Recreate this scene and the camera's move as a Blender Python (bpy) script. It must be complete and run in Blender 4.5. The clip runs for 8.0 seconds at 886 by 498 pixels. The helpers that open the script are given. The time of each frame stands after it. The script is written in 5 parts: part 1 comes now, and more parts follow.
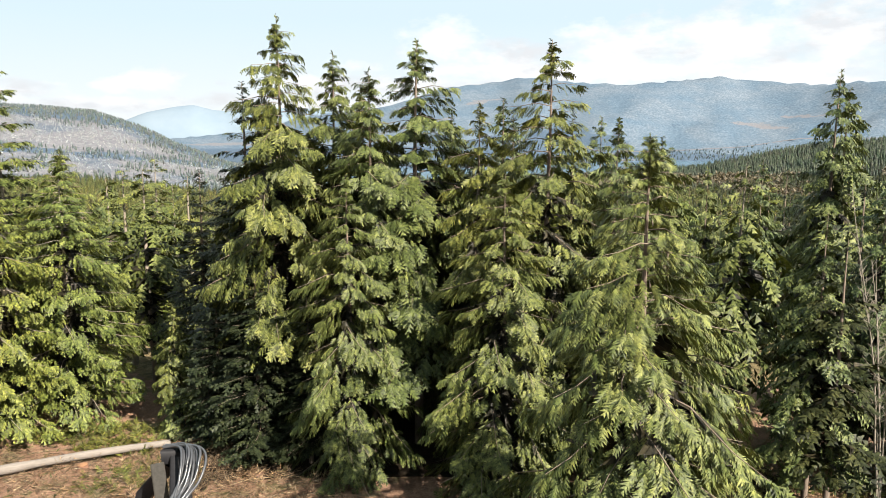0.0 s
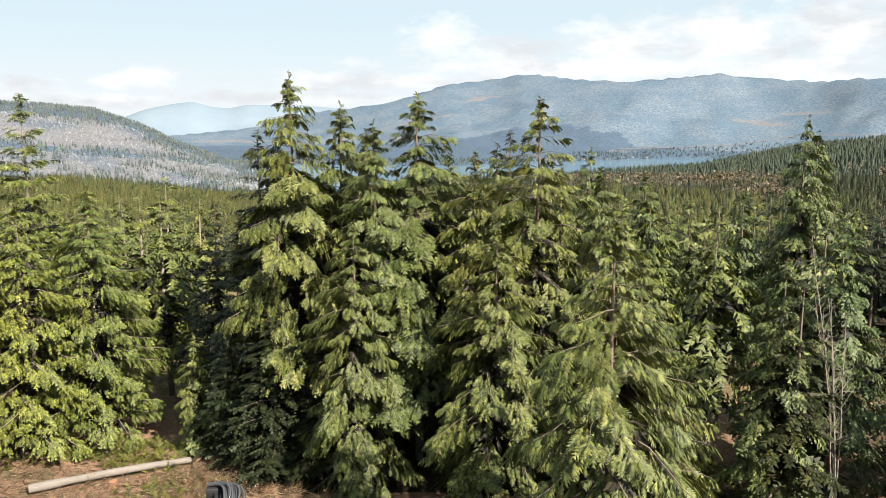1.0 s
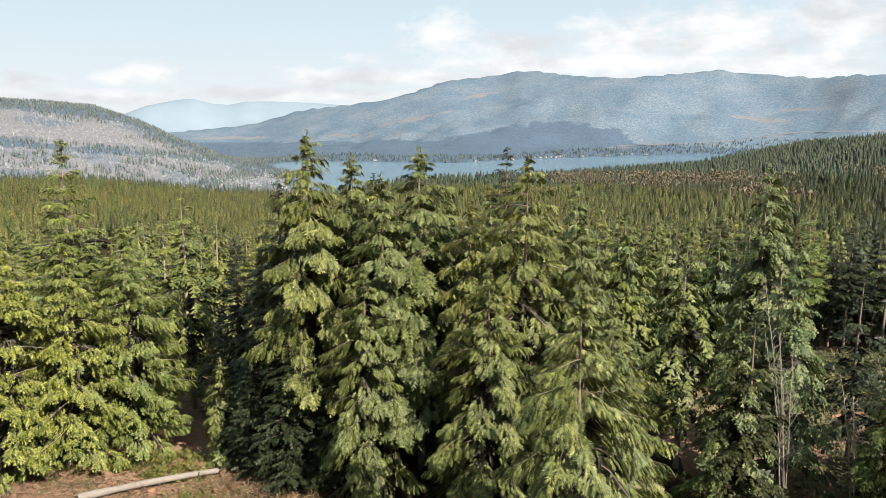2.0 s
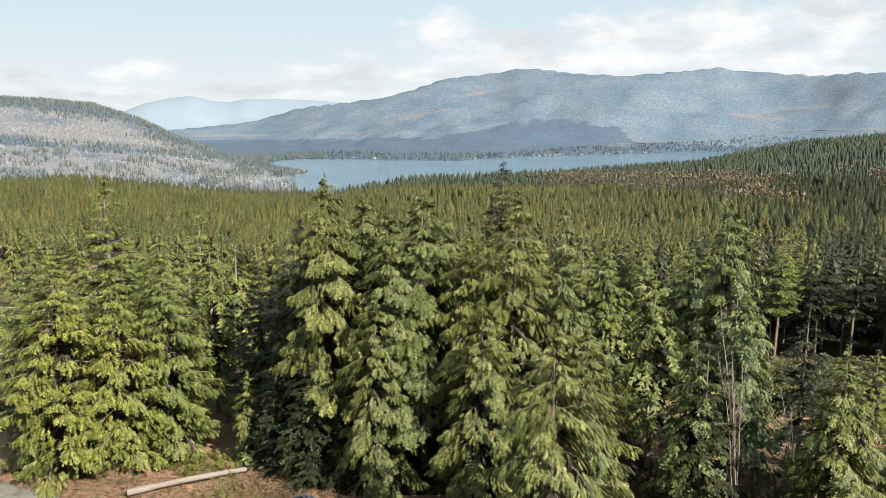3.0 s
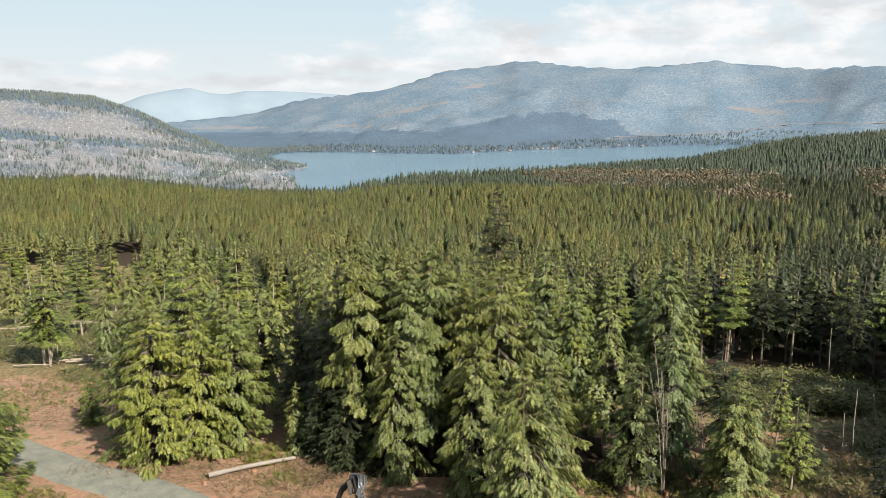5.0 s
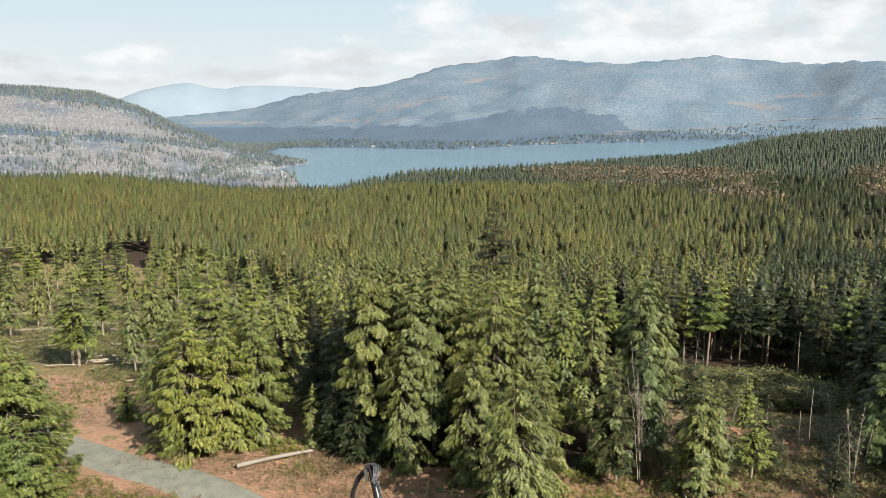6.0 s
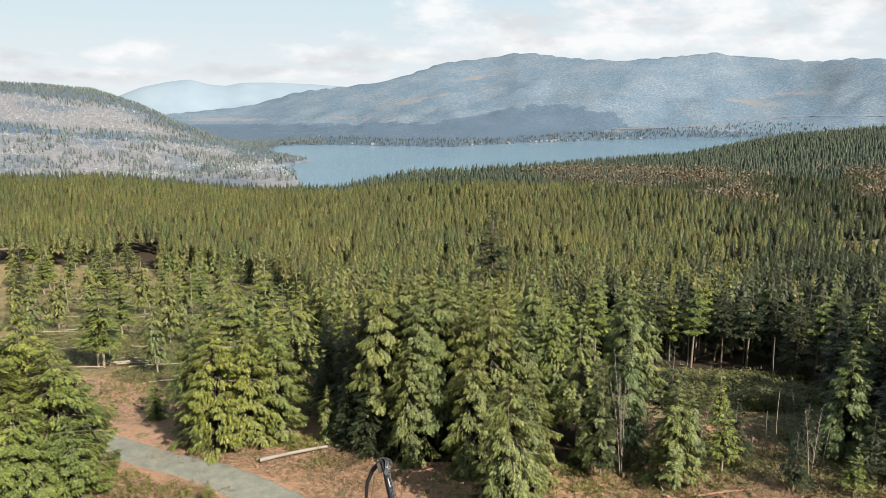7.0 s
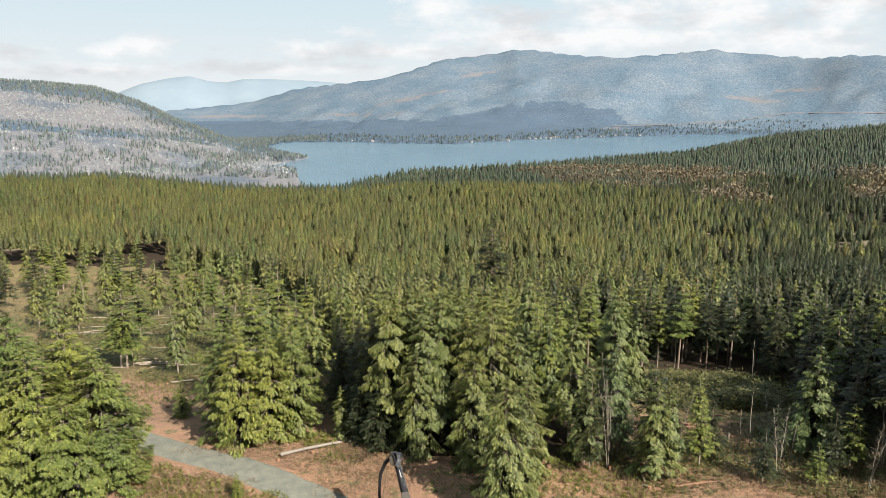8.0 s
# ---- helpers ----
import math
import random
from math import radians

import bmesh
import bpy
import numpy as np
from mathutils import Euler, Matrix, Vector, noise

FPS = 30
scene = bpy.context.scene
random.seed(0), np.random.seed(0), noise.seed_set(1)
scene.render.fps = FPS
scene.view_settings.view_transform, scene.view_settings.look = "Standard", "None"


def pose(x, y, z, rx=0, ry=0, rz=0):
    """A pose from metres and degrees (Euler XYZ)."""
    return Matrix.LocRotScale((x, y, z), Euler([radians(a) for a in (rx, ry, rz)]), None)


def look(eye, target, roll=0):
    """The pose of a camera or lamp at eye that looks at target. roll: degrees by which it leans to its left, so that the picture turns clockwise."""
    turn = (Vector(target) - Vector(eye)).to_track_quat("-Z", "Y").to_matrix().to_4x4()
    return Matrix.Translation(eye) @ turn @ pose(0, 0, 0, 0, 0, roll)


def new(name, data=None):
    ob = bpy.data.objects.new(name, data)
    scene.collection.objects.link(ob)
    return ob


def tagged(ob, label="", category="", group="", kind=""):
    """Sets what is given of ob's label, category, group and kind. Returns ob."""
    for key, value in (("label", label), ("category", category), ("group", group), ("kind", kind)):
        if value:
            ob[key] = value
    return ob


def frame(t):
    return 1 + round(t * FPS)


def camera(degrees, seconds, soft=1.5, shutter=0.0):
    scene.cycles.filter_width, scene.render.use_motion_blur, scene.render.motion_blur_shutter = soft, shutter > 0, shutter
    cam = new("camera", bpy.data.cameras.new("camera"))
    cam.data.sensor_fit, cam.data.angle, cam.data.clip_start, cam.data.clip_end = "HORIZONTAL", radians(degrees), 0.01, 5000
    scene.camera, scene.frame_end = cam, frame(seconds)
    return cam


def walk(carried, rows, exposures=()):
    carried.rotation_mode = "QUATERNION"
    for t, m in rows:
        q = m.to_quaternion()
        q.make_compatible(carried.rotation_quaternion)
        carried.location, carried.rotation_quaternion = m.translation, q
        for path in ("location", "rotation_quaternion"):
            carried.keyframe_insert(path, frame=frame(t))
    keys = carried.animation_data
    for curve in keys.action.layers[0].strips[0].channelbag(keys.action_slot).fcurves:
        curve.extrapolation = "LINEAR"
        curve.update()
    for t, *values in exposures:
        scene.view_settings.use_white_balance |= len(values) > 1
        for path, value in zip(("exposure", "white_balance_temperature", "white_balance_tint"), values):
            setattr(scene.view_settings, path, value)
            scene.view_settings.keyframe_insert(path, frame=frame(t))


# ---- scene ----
cam = camera(61.7, 8.0, soft=0.55)
METRES, EYE, TILT, LEAN, TURN = 60.0, 16.4, -9.5, 0.0, 0.0
ROWS = [
    (0.0, 0.0, 0.0, 0.0, 0.0, 0.0, -0.0),
    (0.5, 0.0008, -0.025, 0.0156, -0.0, -0.11, 0.01),
    (1.0, 0.001, -0.0576, 0.0347, -0.04, -0.26, 0.01),
    (1.5, 0.0014, -0.0976, 0.0558, -0.04, -0.43, 0.05),
    (3.0, 0.0006, -0.2564, 0.1128, -0.1, -0.79, 0.03),
    (3.5, -0.0009, -0.3192, 0.1319, -0.15, -0.91, -0.02),
    (4.0, -0.0033, -0.3863, 0.1529, -0.17, -1.02, -0.04),
    (4.5, -0.006, -0.4563, 0.1732, -0.2, -1.21, -0.04),
    (6.0, -0.013, -0.6678, 0.2351, -0.29, -1.89, -0.03),
    (6.5, -0.0153, -0.7362, 0.2558, -0.31, -2.03, -0.05),
    (7.0, -0.0192, -0.8056, 0.2769, -0.33, -2.16, -0.05),
    (7.5, -0.0237, -0.8757, 0.2985, -0.34, -2.32, -0.05),
    (8.0, -0.029, -0.9443, 0.3185, -0.37, -2.45, -0.06),
]
walk(cam, [(t, pose(0, 0, EYE, TILT, LEAN, TURN) @ pose(METRES * x, METRES * y, METRES * z, 90 + pitch, roll, yaw)) for t, x, y, z, yaw, pitch, roll in ROWS], [(0.0, 2.06), (2.0, 1.90), (8.0, 1.83)])

# ---- light ----
SUN_AZ, SUN_EL = 140.0, 38.0      # compass angle from +y towards +x, and height, in degrees
world = bpy.data.worlds.new("sky")
scene.world = world
world.use_nodes = True
wn, wl = world.node_tree.nodes, world.node_tree.links
wn.clear()
w_out = wn.new("ShaderNodeOutputWorld")
w_bg = wn.new("ShaderNodeBackground")
w_sky = wn.new("ShaderNodeTexSky")
w_sky.sky_type = "NISHITA"
w_sky.sun_disc = False
w_sky.sun_elevation, w_sky.sun_rotation = radians(SUN_EL), radians(SUN_AZ)
w_sky.altitude, w_sky.air_density, w_sky.dust_density = 300, 1.0, 0.7
w_bg.inputs["Strength"].default_value = 0.0192
w_co = wn.new("ShaderNodeTexCoord")


def w_noise(scale, stretch, shift, detail):
    mp = wn.new("ShaderNodeMapping")
    mp.inputs["Scale"].default_value, mp.inputs["Location"].default_value = (1.0, 1.0, stretch), shift
    t = wn.new("ShaderNodeTexNoise")
    t.inputs["Scale"].default_value, t.inputs["Detail"].default_value, t.inputs["Roughness"].default_value = scale, detail, 0.56
    wl.new(w_co.outputs["Generated"], mp.inputs[0])
    wl.new(mp.outputs[0], t.inputs[0])
    return t.outputs[0]


def w_math(op, p, q):
    m = wn.new("ShaderNodeMath")
    m.operation = op
    for i, v in enumerate((p, q)):
        if isinstance(v, (int, float)):
            m.inputs[i].default_value = v
        else:
            wl.new(v, m.inputs[i])
    return m.outputs[0]


# heaped cloud over the mountains: middle (across, up) and half size of each, as tangents of the view from the plateau
CLOUDS = ((-0.007, 0.106, 0.065, 0.034), (0.228, 0.100, 0.110, 0.036), (0.382, 0.107, 0.135, 0.050), (0.54, 0.125, 0.135, 0.062), (0.20, 0.070, 0.32, 0.022), (-0.059, 0.053, 0.20, 0.016),
          (-0.381, 0.056, 0.044, 0.022), (-0.425, 0.050, 0.046, 0.014), (-0.166, 0.047, 0.07, 0.014), (-0.555, 0.045, 0.075, 0.016), (-0.468, 0.027, 0.22, 0.014), (0.089, 0.090, 0.10, 0.026), (0.9, 0.11, 0.22, 0.07), (0.45, 0.070, 0.20, 0.026), (-0.2, 0.030, 0.2, 0.012))
w_sep = wn.new("ShaderNodeSeparateXYZ")
wl.new(w_co.outputs["Generated"], w_sep.inputs[0])
w_deep = w_math("MAXIMUM", w_math("ABSOLUTE", w_sep.outputs[1], 0.0), 0.15)
w_flat = wn.new("ShaderNodeCombineXYZ")
wl.new(w_math("DIVIDE", w_sep.outputs[0], w_deep), w_flat.inputs[0])
wl.new(w_math("DIVIDE", w_sep.outputs[2], w_deep), w_flat.inputs[1])
w_near = None
for cx, cy, cw, ch in CLOUDS:
    mp = wn.new("ShaderNodeMapping")
    mp.inputs["Scale"].default_value, mp.inputs["Location"].default_value = (1 / cw, 1 / ch, 1.0), (-cx / cw, -cy / ch, 0.0)
    wl.new(w_flat.outputs[0], mp.inputs[0])
    ln = wn.new("ShaderNodeVectorMath")
    ln.operation = "LENGTH"
    wl.new(mp.outputs[0], ln.inputs[0])
    w_near = ln.outputs["Value"] if w_near is None else w_math("MINIMUM", w_near, ln.outputs["Value"])
w_puff = w_noise(26.0, 2.0, (0.35, 0.1, 0.2), 8)
w_amount = w_math("ADD", w_math("SUBTRACT", 1.0, w_near), w_math("MULTIPLY", w_math("SUBTRACT", w_puff, 0.5), 2.1))
w_ramp = wn.new("ShaderNodeValToRGB")
w_ramp.color_ramp.elements[0].position, w_ramp.color_ramp.elements[1].position = -0.0, 0.78
wl.new(w_amount, w_ramp.inputs[0])
w_tone = wn.new("ShaderNodeValToRGB")
w_tone.color_ramp.elements[0].position, w_tone.color_ramp.elements[1].position = 0.40, 0.56
w_tone.color_ramp.elements[0].color, w_tone.color_ramp.elements[1].color = (0.80, 0.82, 0.84, 1), (1.05, 1.05, 1.05, 1)
wl.new(w_noise(9.0, 2.6, (0.9, 0.4, 0.0), 6), w_tone.inputs[0])
w_cloud = wn.new("ShaderNodeMixRGB")
w_cloud.blend_type = "MULTIPLY"
w_cloud.inputs[0].default_value = 1.0
w_cloud.inputs[1].default_value = (13.4, 13.5, 13.6, 1)
wl.new(w_tone.outputs[0], w_cloud.inputs[2])
# thin veil, whitest at the horizon and gone overhead
w_veil = wn.new("ShaderNodeValToRGB")
for el, (p, c) in zip((w_veil.color_ramp.elements[0], w_veil.color_ramp.elements[1], w_veil.color_ramp.elements.new(0.14)), ((0.0, 0.92), (0.23, 0.0), (0.14, 0.84))):
    el.position, el.color = p, (c, c, c, 1)
wl.new(w_sep.outputs[2], w_veil.inputs[0])
w_hazy = wn.new("ShaderNodeMixRGB")
wl.new(w_veil.outputs[0], w_hazy.inputs[0])
w_deep_sky = wn.new("ShaderNodeMixRGB")
w_deep_sky.blend_type = "MULTIPLY"
w_deep_sky.inputs[0].default_value, w_deep_sky.inputs[2].default_value = 1.0, (0.28, 0.28, 0.28, 1)
wl.new(w_sky.outputs[0], w_deep_sky.inputs[1])
wl.new(w_deep_sky.outputs[0], w_hazy.inputs[1])
w_haze = wn.new("ShaderNodeValToRGB")
w_haze.color_ramp.elements[0].position, w_haze.color_ramp.elements[1].position = 0.01, 0.13
w_haze.color_ramp.elements[0].color, w_haze.color_ramp.elements[1].color = (0.875, 0.925, 0.95, 1), (0.745, 0.905, 0.99, 1)
wl.new(w_sep.outputs[2], w_haze.inputs[0])
w_bright = wn.new("ShaderNodeMixRGB")
w_bright.blend_type = "MULTIPLY"
w_bright.inputs[0].default_value, w_bright.inputs[2].default_value = 1.0, (14.8, 14.8, 14.8, 1)
wl.new(w_haze.outputs[0], w_bright.inputs[1])
wl.new(w_bright.outputs[0], w_hazy.inputs[2])
w_mix = wn.new("ShaderNodeMixRGB")
wl.new(w_ramp.outputs[0], w_mix.inputs[0])
wl.new(w_hazy.outputs[0], w_mix.inputs[1])
wl.new(w_cloud.outputs[0], w_mix.inputs[2])
wl.new(w_mix.outputs[0], w_bg.inputs[0])
wl.new(w_bg.outputs[0], w_out.inputs[0])

sun = new("sun", bpy.data.lights.new("sun", "SUN"))
sun.data.energy, sun.data.angle, sun.data.color = 5.0, radians(0.6), (1.0, 0.9, 0.79)
a, e = radians(SUN_AZ), radians(SUN_EL)
SUN_WAY = Vector((math.sin(a) * math.cos(e), math.cos(a) * math.cos(e), math.sin(e)))
sun.matrix_world = look(SUN_WAY * 300, (0, 0, 0))


# ---- materials ----
def material(name, rough=0.8):
    m = bpy.data.materials.new(name)
    m.use_nodes = True
    b = m.node_tree.nodes["Principled BSDF"]
    b.inputs["Roughness"].default_value = rough
    return m, m.node_tree.nodes, m.node_tree.links, b


def noise_node(n, l, scale, detail=4, rough=0.55, co=None):
    t = n.new("ShaderNodeTexNoise")
    t.inputs["Scale"].default_value = scale
    t.inputs["Detail"].default_value = detail
    t.inputs["Roughness"].default_value = rough
    if co:
        l.new(co, t.inputs["Vector"])
    return t.outputs["Fac"]


def ramp_node(n, l, fac, stops):
    r = n.new("ShaderNodeValToRGB")
    while len(r.color_ramp.elements) < len(stops):
        r.color_ramp.elements.new(0.5)
    for el, (p, c) in zip(r.color_ramp.elements, stops):
        el.position, el.color = p, (*c, 1)
    l.new(fac, r.inputs[0])
    return r.outputs[0]


def mix_node(n, l, fac, c1, c2, mode="MIX"):
    m = n.new("ShaderNodeMixRGB")
    m.blend_type = mode
    for i, v in ((0, fac), (1, c1), (2, c2)):
        if isinstance(v, (int, float)):
            m.inputs[i].default_value = v
        elif isinstance(v, tuple):
            m.inputs[i].default_value = (*v, 1)
        else:
            l.new(v, m.inputs[i])
    return m.outputs[0]


def bump_node(n, l, b, fac, strength, distance):
    u = n.new("ShaderNodeBump")
    u.inputs["Strength"].default_value, u.inputs["Distance"].default_value = strength, distance
    l.new(fac, u.inputs["Height"])
    l.new(u.outputs[0], b.inputs["Normal"])


def world_co(n):
    return n.new("ShaderNodeNewGeometry").outputs["Position"]


def foliage_material(name, dark, mid, light, glow_through=0.08, per_object=True, patch=0.12, grain=6.0):
    """Leaves: colour varies leaf by leaf, tree by tree and in patches; some light passes through them."""
    m, n, l, b = material(name, 0.48)
    geo = n.new("ShaderNodeNewGeometry")
    leaf = ramp_node(n, l, geo.outputs["Random Per Island"], [(0.0, dark), (0.5, mid), (1.0, light)])
    spot = noise_node(n, l, patch, 3, 0.6, geo.outputs["Position"])
    tone = ramp_node(n, l, spot, [(0.3, (0.80, 0.86, 0.88)), (0.7, (1.18, 1.10, 0.92))])
    col = mix_node(n, l, 1.0, leaf, tone, "MULTIPLY")
    speck = noise_node(n, l, grain, 4, 0.72, geo.outputs["Position"])
    col = mix_node(n, l, 1.0, col, ramp_node(n, l, speck, [(0.36, (0.22, 0.26, 0.28)), (0.5, (0.95, 0.95, 0.95)), (0.64, (1.75, 1.66, 1.4))]), "MULTIPLY")
    bump_node(n, l, b, speck, 0.6, 0.35 / grain)
    if not per_object:
        own = n.new("ShaderNodeAttribute")
        own.attribute_name = "tint"
        col = mix_node(n, l, 1.0, col, own.outputs["Color"], "MULTIPLY")
    if per_object:
        info = n.new("ShaderNodeObjectInfo")
        own = ramp_node(n, l, info.outputs["Random"], [(0.0, (0.80, 0.88, 0.95)), (0.5, (1, 1, 1)), (1.0, (1.12, 1.06, 0.92))])
        col = mix_node(n, l, 1.0, col, own, "MULTIPLY")
    l.new(col, b.inputs["Base Color"])
    b.inputs["Specular IOR Level"].default_value = 0.16
    tr = n.new("ShaderNodeBsdfTranslucent")
    l.new(mix_node(n, l, 1.0, col, (1.25, 1.2, 0.6), "MULTIPLY"), tr.inputs[0])
    sh = n.new("ShaderNodeMixShader")
    sh.inputs[0].default_value = glow_through
    l.new(b.outputs[0], sh.inputs[1])
    l.new(tr.outputs[0], sh.inputs[2])
    l.new(sh.outputs[0], n["Material Output"].inputs[0])
    return m


CEDAR = foliage_material("cedar_leaf", (0.041, 0.051, 0.016), (0.062, 0.074, 0.021), (0.095, 0.105, 0.036))
COOL_CEDAR = foliage_material("cool_cedar_leaf", (0.033, 0.048, 0.017), (0.058, 0.075, 0.028), (0.097, 0.114, 0.048))
FIR = foliage_material("fir_needle", (0.045, 0.059, 0.015), (0.072, 0.088, 0.022), (0.107, 0.123, 0.035))
# dark fir needles, darkened further to stand in for shade
DARK_SHADE_FIR = foliage_material("dark_shaded_fir_needle", (0.008, 0.011, 0.005), (0.017, 0.022, 0.010), (0.031, 0.036, 0.016))
FOREST = foliage_material("plantation_needle", (0.066, 0.073, 0.027), (0.077, 0.083, 0.031), (0.087, 0.093, 0.036), per_object=False, patch=0.02, grain=1.6)
# far needles: bluer and paler with distance, haze put into the colour
HAZE_FOREST = foliage_material("hazy_plantation_needle", (0.037, 0.053, 0.040), (0.047, 0.065, 0.048), (0.059, 0.077, 0.058), per_object=False, patch=0.01, grain=0.7)
HAZE_SHORE = foliage_material("hazy_shore_needle", (0.098, 0.130, 0.155), (0.113, 0.144, 0.170), (0.126, 0.159, 0.183), per_object=False, patch=0.006, grain=0.2)
HAZE_DARK_SHORE = foliage_material("hazy_dark_needle", (0.065, 0.095, 0.125), (0.074, 0.108, 0.137), (0.086, 0.120, 0.146), per_object=False, patch=0.006, grain=0.2)
# darker copy of the plantation needles, standing in for shade on the right
SHADE_FOREST = foliage_material("shaded_plantation_needle", (0.025, 0.032, 0.015), (0.030, 0.038, 0.018), (0.036, 0.043, 0.022), per_object=False, patch=0.02, grain=1.6)
# far twigs are paled and blued for haze as well
HAZE_BARE = foliage_material("hazy_bare_twig", (0.165, 0.191, 0.229), (0.231, 0.253, 0.299), (0.303, 0.324, 0.369), 0.1, per_object=False, patch=0.008, grain=0.3)
BARE = foliage_material("bare_twig", (0.056, 0.047, 0.034), (0.090, 0.078, 0.058), (0.126, 0.109, 0.086), 0.1, per_object=False, patch=0.01, grain=0.8)
# near-black inner foliage, standing in for the shade inside crowns
INNER_SHADE = foliage_material("inner_shade_needle", (0.006, 0.006, 0.004), (0.011, 0.010, 0.006), (0.019, 0.017, 0.010), 0.0)
FERN = foliage_material("fern_leaf", (0.034, 0.038, 0.008), (0.056, 0.065, 0.014), (0.095, 0.092, 0.026), per_object=False, patch=0.3)
DRY = foliage_material("dry_twig", (0.047, 0.028, 0.018), (0.106, 0.070, 0.045), (0.202, 0.157, 0.112), 0.1, per_object=False, patch=0.4)
SLASH = foliage_material("cut_frond", (0.028, 0.033, 0.012), (0.053, 0.057, 0.022), (0.090, 0.086, 0.042), per_object=False, patch=0.3)


def bark_material(name, c1, c2):
    m, n, l, b = material(name, 0.9)
    co = n.new("ShaderNodeTexCoord")
    mp = n.new("ShaderNodeMapping")
    mp.inputs["Scale"].default_value = (6, 6, 0.8)
    l.new(co.outputs["Object"], mp.inputs[0])
    f = noise_node(n, l, 3.0, 5, 0.6, mp.outputs[0])
    g2 = noise_node(n, l, 0.7, 3, 0.5, co.outputs["Object"])
    col = ramp_node(n, l, f, [(0.3, c1), (0.7, c2)])
    col = mix_node(n, l, g2, col, c2, "MIX")
    l.new(col, b.inputs["Base Color"])
    bump_node(n, l, b, f, 0.6, 0.03)
    return m


BARK = bark_material("bark", (0.045, 0.031, 0.022), (0.117, 0.090, 0.067))
PALE_BARK = bark_material("pale_bark", (0.084, 0.067, 0.050), (0.168, 0.142, 0.112))
ALDER_BARK = bark_material("alder_bark", (0.070, 0.059, 0.045), (0.140, 0.124, 0.097))
LOG_BARK = bark_material("log_bark", (0.050, 0.040, 0.033), (0.144, 0.128, 0.109))
RED_WOOD = bark_material("peeled_wood", (0.073, 0.030, 0.017), (0.151, 0.081, 0.047))
CUT_WOOD = bark_material("cut_wood", (0.134, 0.050, 0.020), (0.224, 0.118, 0.056))


def ground_material():
    m, n, l, b = material("forest_soil", 0.95)
    p = world_co(n)
    big = noise_node(n, l, 0.09, 5, 0.6, p)
    mid = noise_node(n, l, 0.55, 6, 0.65, p)
    fine = noise_node(n, l, 2.6, 6, 0.75, p)
    chips = noise_node(n, l, 9.0, 5, 0.75, p)
    soil = ramp_node(n, l, fine, [(0.30, (0.055, 0.026, 0.016)), (0.48, (0.159, 0.082, 0.050)), (0.70, (0.282, 0.171, 0.111))])
    straw = ramp_node(n, l, chips, [(0.34, (0.072, 0.038, 0.022)), (0.52, (0.196, 0.120, 0.072)), (0.68, (0.367, 0.265, 0.171))])
    green = ramp_node(n, l, fine, [(0.3, (0.032, 0.035, 0.010)), (0.7, (0.105, 0.101, 0.035))])
    c = mix_node(n, l, 0.45, soil, straw)
    f = ramp_node(n, l, mid, [(0.52, (0, 0, 0)), (0.66, (1, 1, 1))])
    c = mix_node(n, l, f, c, green)
    c = mix_node(n, l, 1.0, c, ramp_node(n, l, big, [(0.3, (0.75, 0.72, 0.7)), (0.7, (1.15, 1.12, 1.05))]), "MULTIPLY")
    l.new(c, b.inputs["Base Color"])
    bump_node(n, l, b, mix_node(n, l, 0.5, fine, chips), 0.9, 0.25)
    return m


def plain_ground(name, stops, scale, bump=0.0, dist=1.0, tint=None, tint_scale=0.002):
    m, n, l, b = material(name, 0.95)
    p = world_co(n)
    f = noise_node(n, l, scale, 8, 0.68, p)
    c = ramp_node(n, l, f, stops)
    if tint:
        t = noise_node(n, l, tint_scale, 6, 0.6, p)
        c = mix_node(n, l, 1.0, c, ramp_node(n, l, t, tint), "MULTIPLY")
    l.new(c, b.inputs["Base Color"])
    b.inputs["Specular IOR Level"].default_value = 0.1
    if bump:
        bump_node(n, l, b, f, bump, dist)
    return m


SOIL = ground_material()
VALLEY = plain_ground("valley_floor", [(0.35, (0.047, 0.049, 0.030)), (0.65, (0.159, 0.124, 0.094))], 0.05, 0.5, 2.0)
def slope_material(name, stops, scale, dist, tint, tint_scale, stand, bare):
    """Wooded slope: leafless or mixed wood, with conifer stands, painted cloud shadow and bare cuts where the ground's
    cover says so.
    """
    m, n, l, b = material(name, 0.95)
    p = world_co(n)
    f = noise_node(n, l, scale, 8, 0.68, p)
    c = ramp_node(n, l, f, stops)
    c = mix_node(n, l, 1.0, c, ramp_node(n, l, noise_node(n, l, tint_scale, 6, 0.6, p), tint), "MULTIPLY")
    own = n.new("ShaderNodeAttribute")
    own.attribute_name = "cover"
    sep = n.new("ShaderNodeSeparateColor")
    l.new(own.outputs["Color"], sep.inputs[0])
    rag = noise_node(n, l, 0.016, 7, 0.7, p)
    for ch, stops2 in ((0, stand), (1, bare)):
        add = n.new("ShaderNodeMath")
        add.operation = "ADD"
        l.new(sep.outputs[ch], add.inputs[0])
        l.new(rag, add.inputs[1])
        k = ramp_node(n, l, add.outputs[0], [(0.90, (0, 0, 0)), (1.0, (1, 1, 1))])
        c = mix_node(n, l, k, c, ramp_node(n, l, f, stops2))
    l.new(c, b.inputs["Base Color"])
    b.inputs["Specular IOR Level"].default_value = 0.1
    bump_node(n, l, b, f, 0.4, dist)
    return m


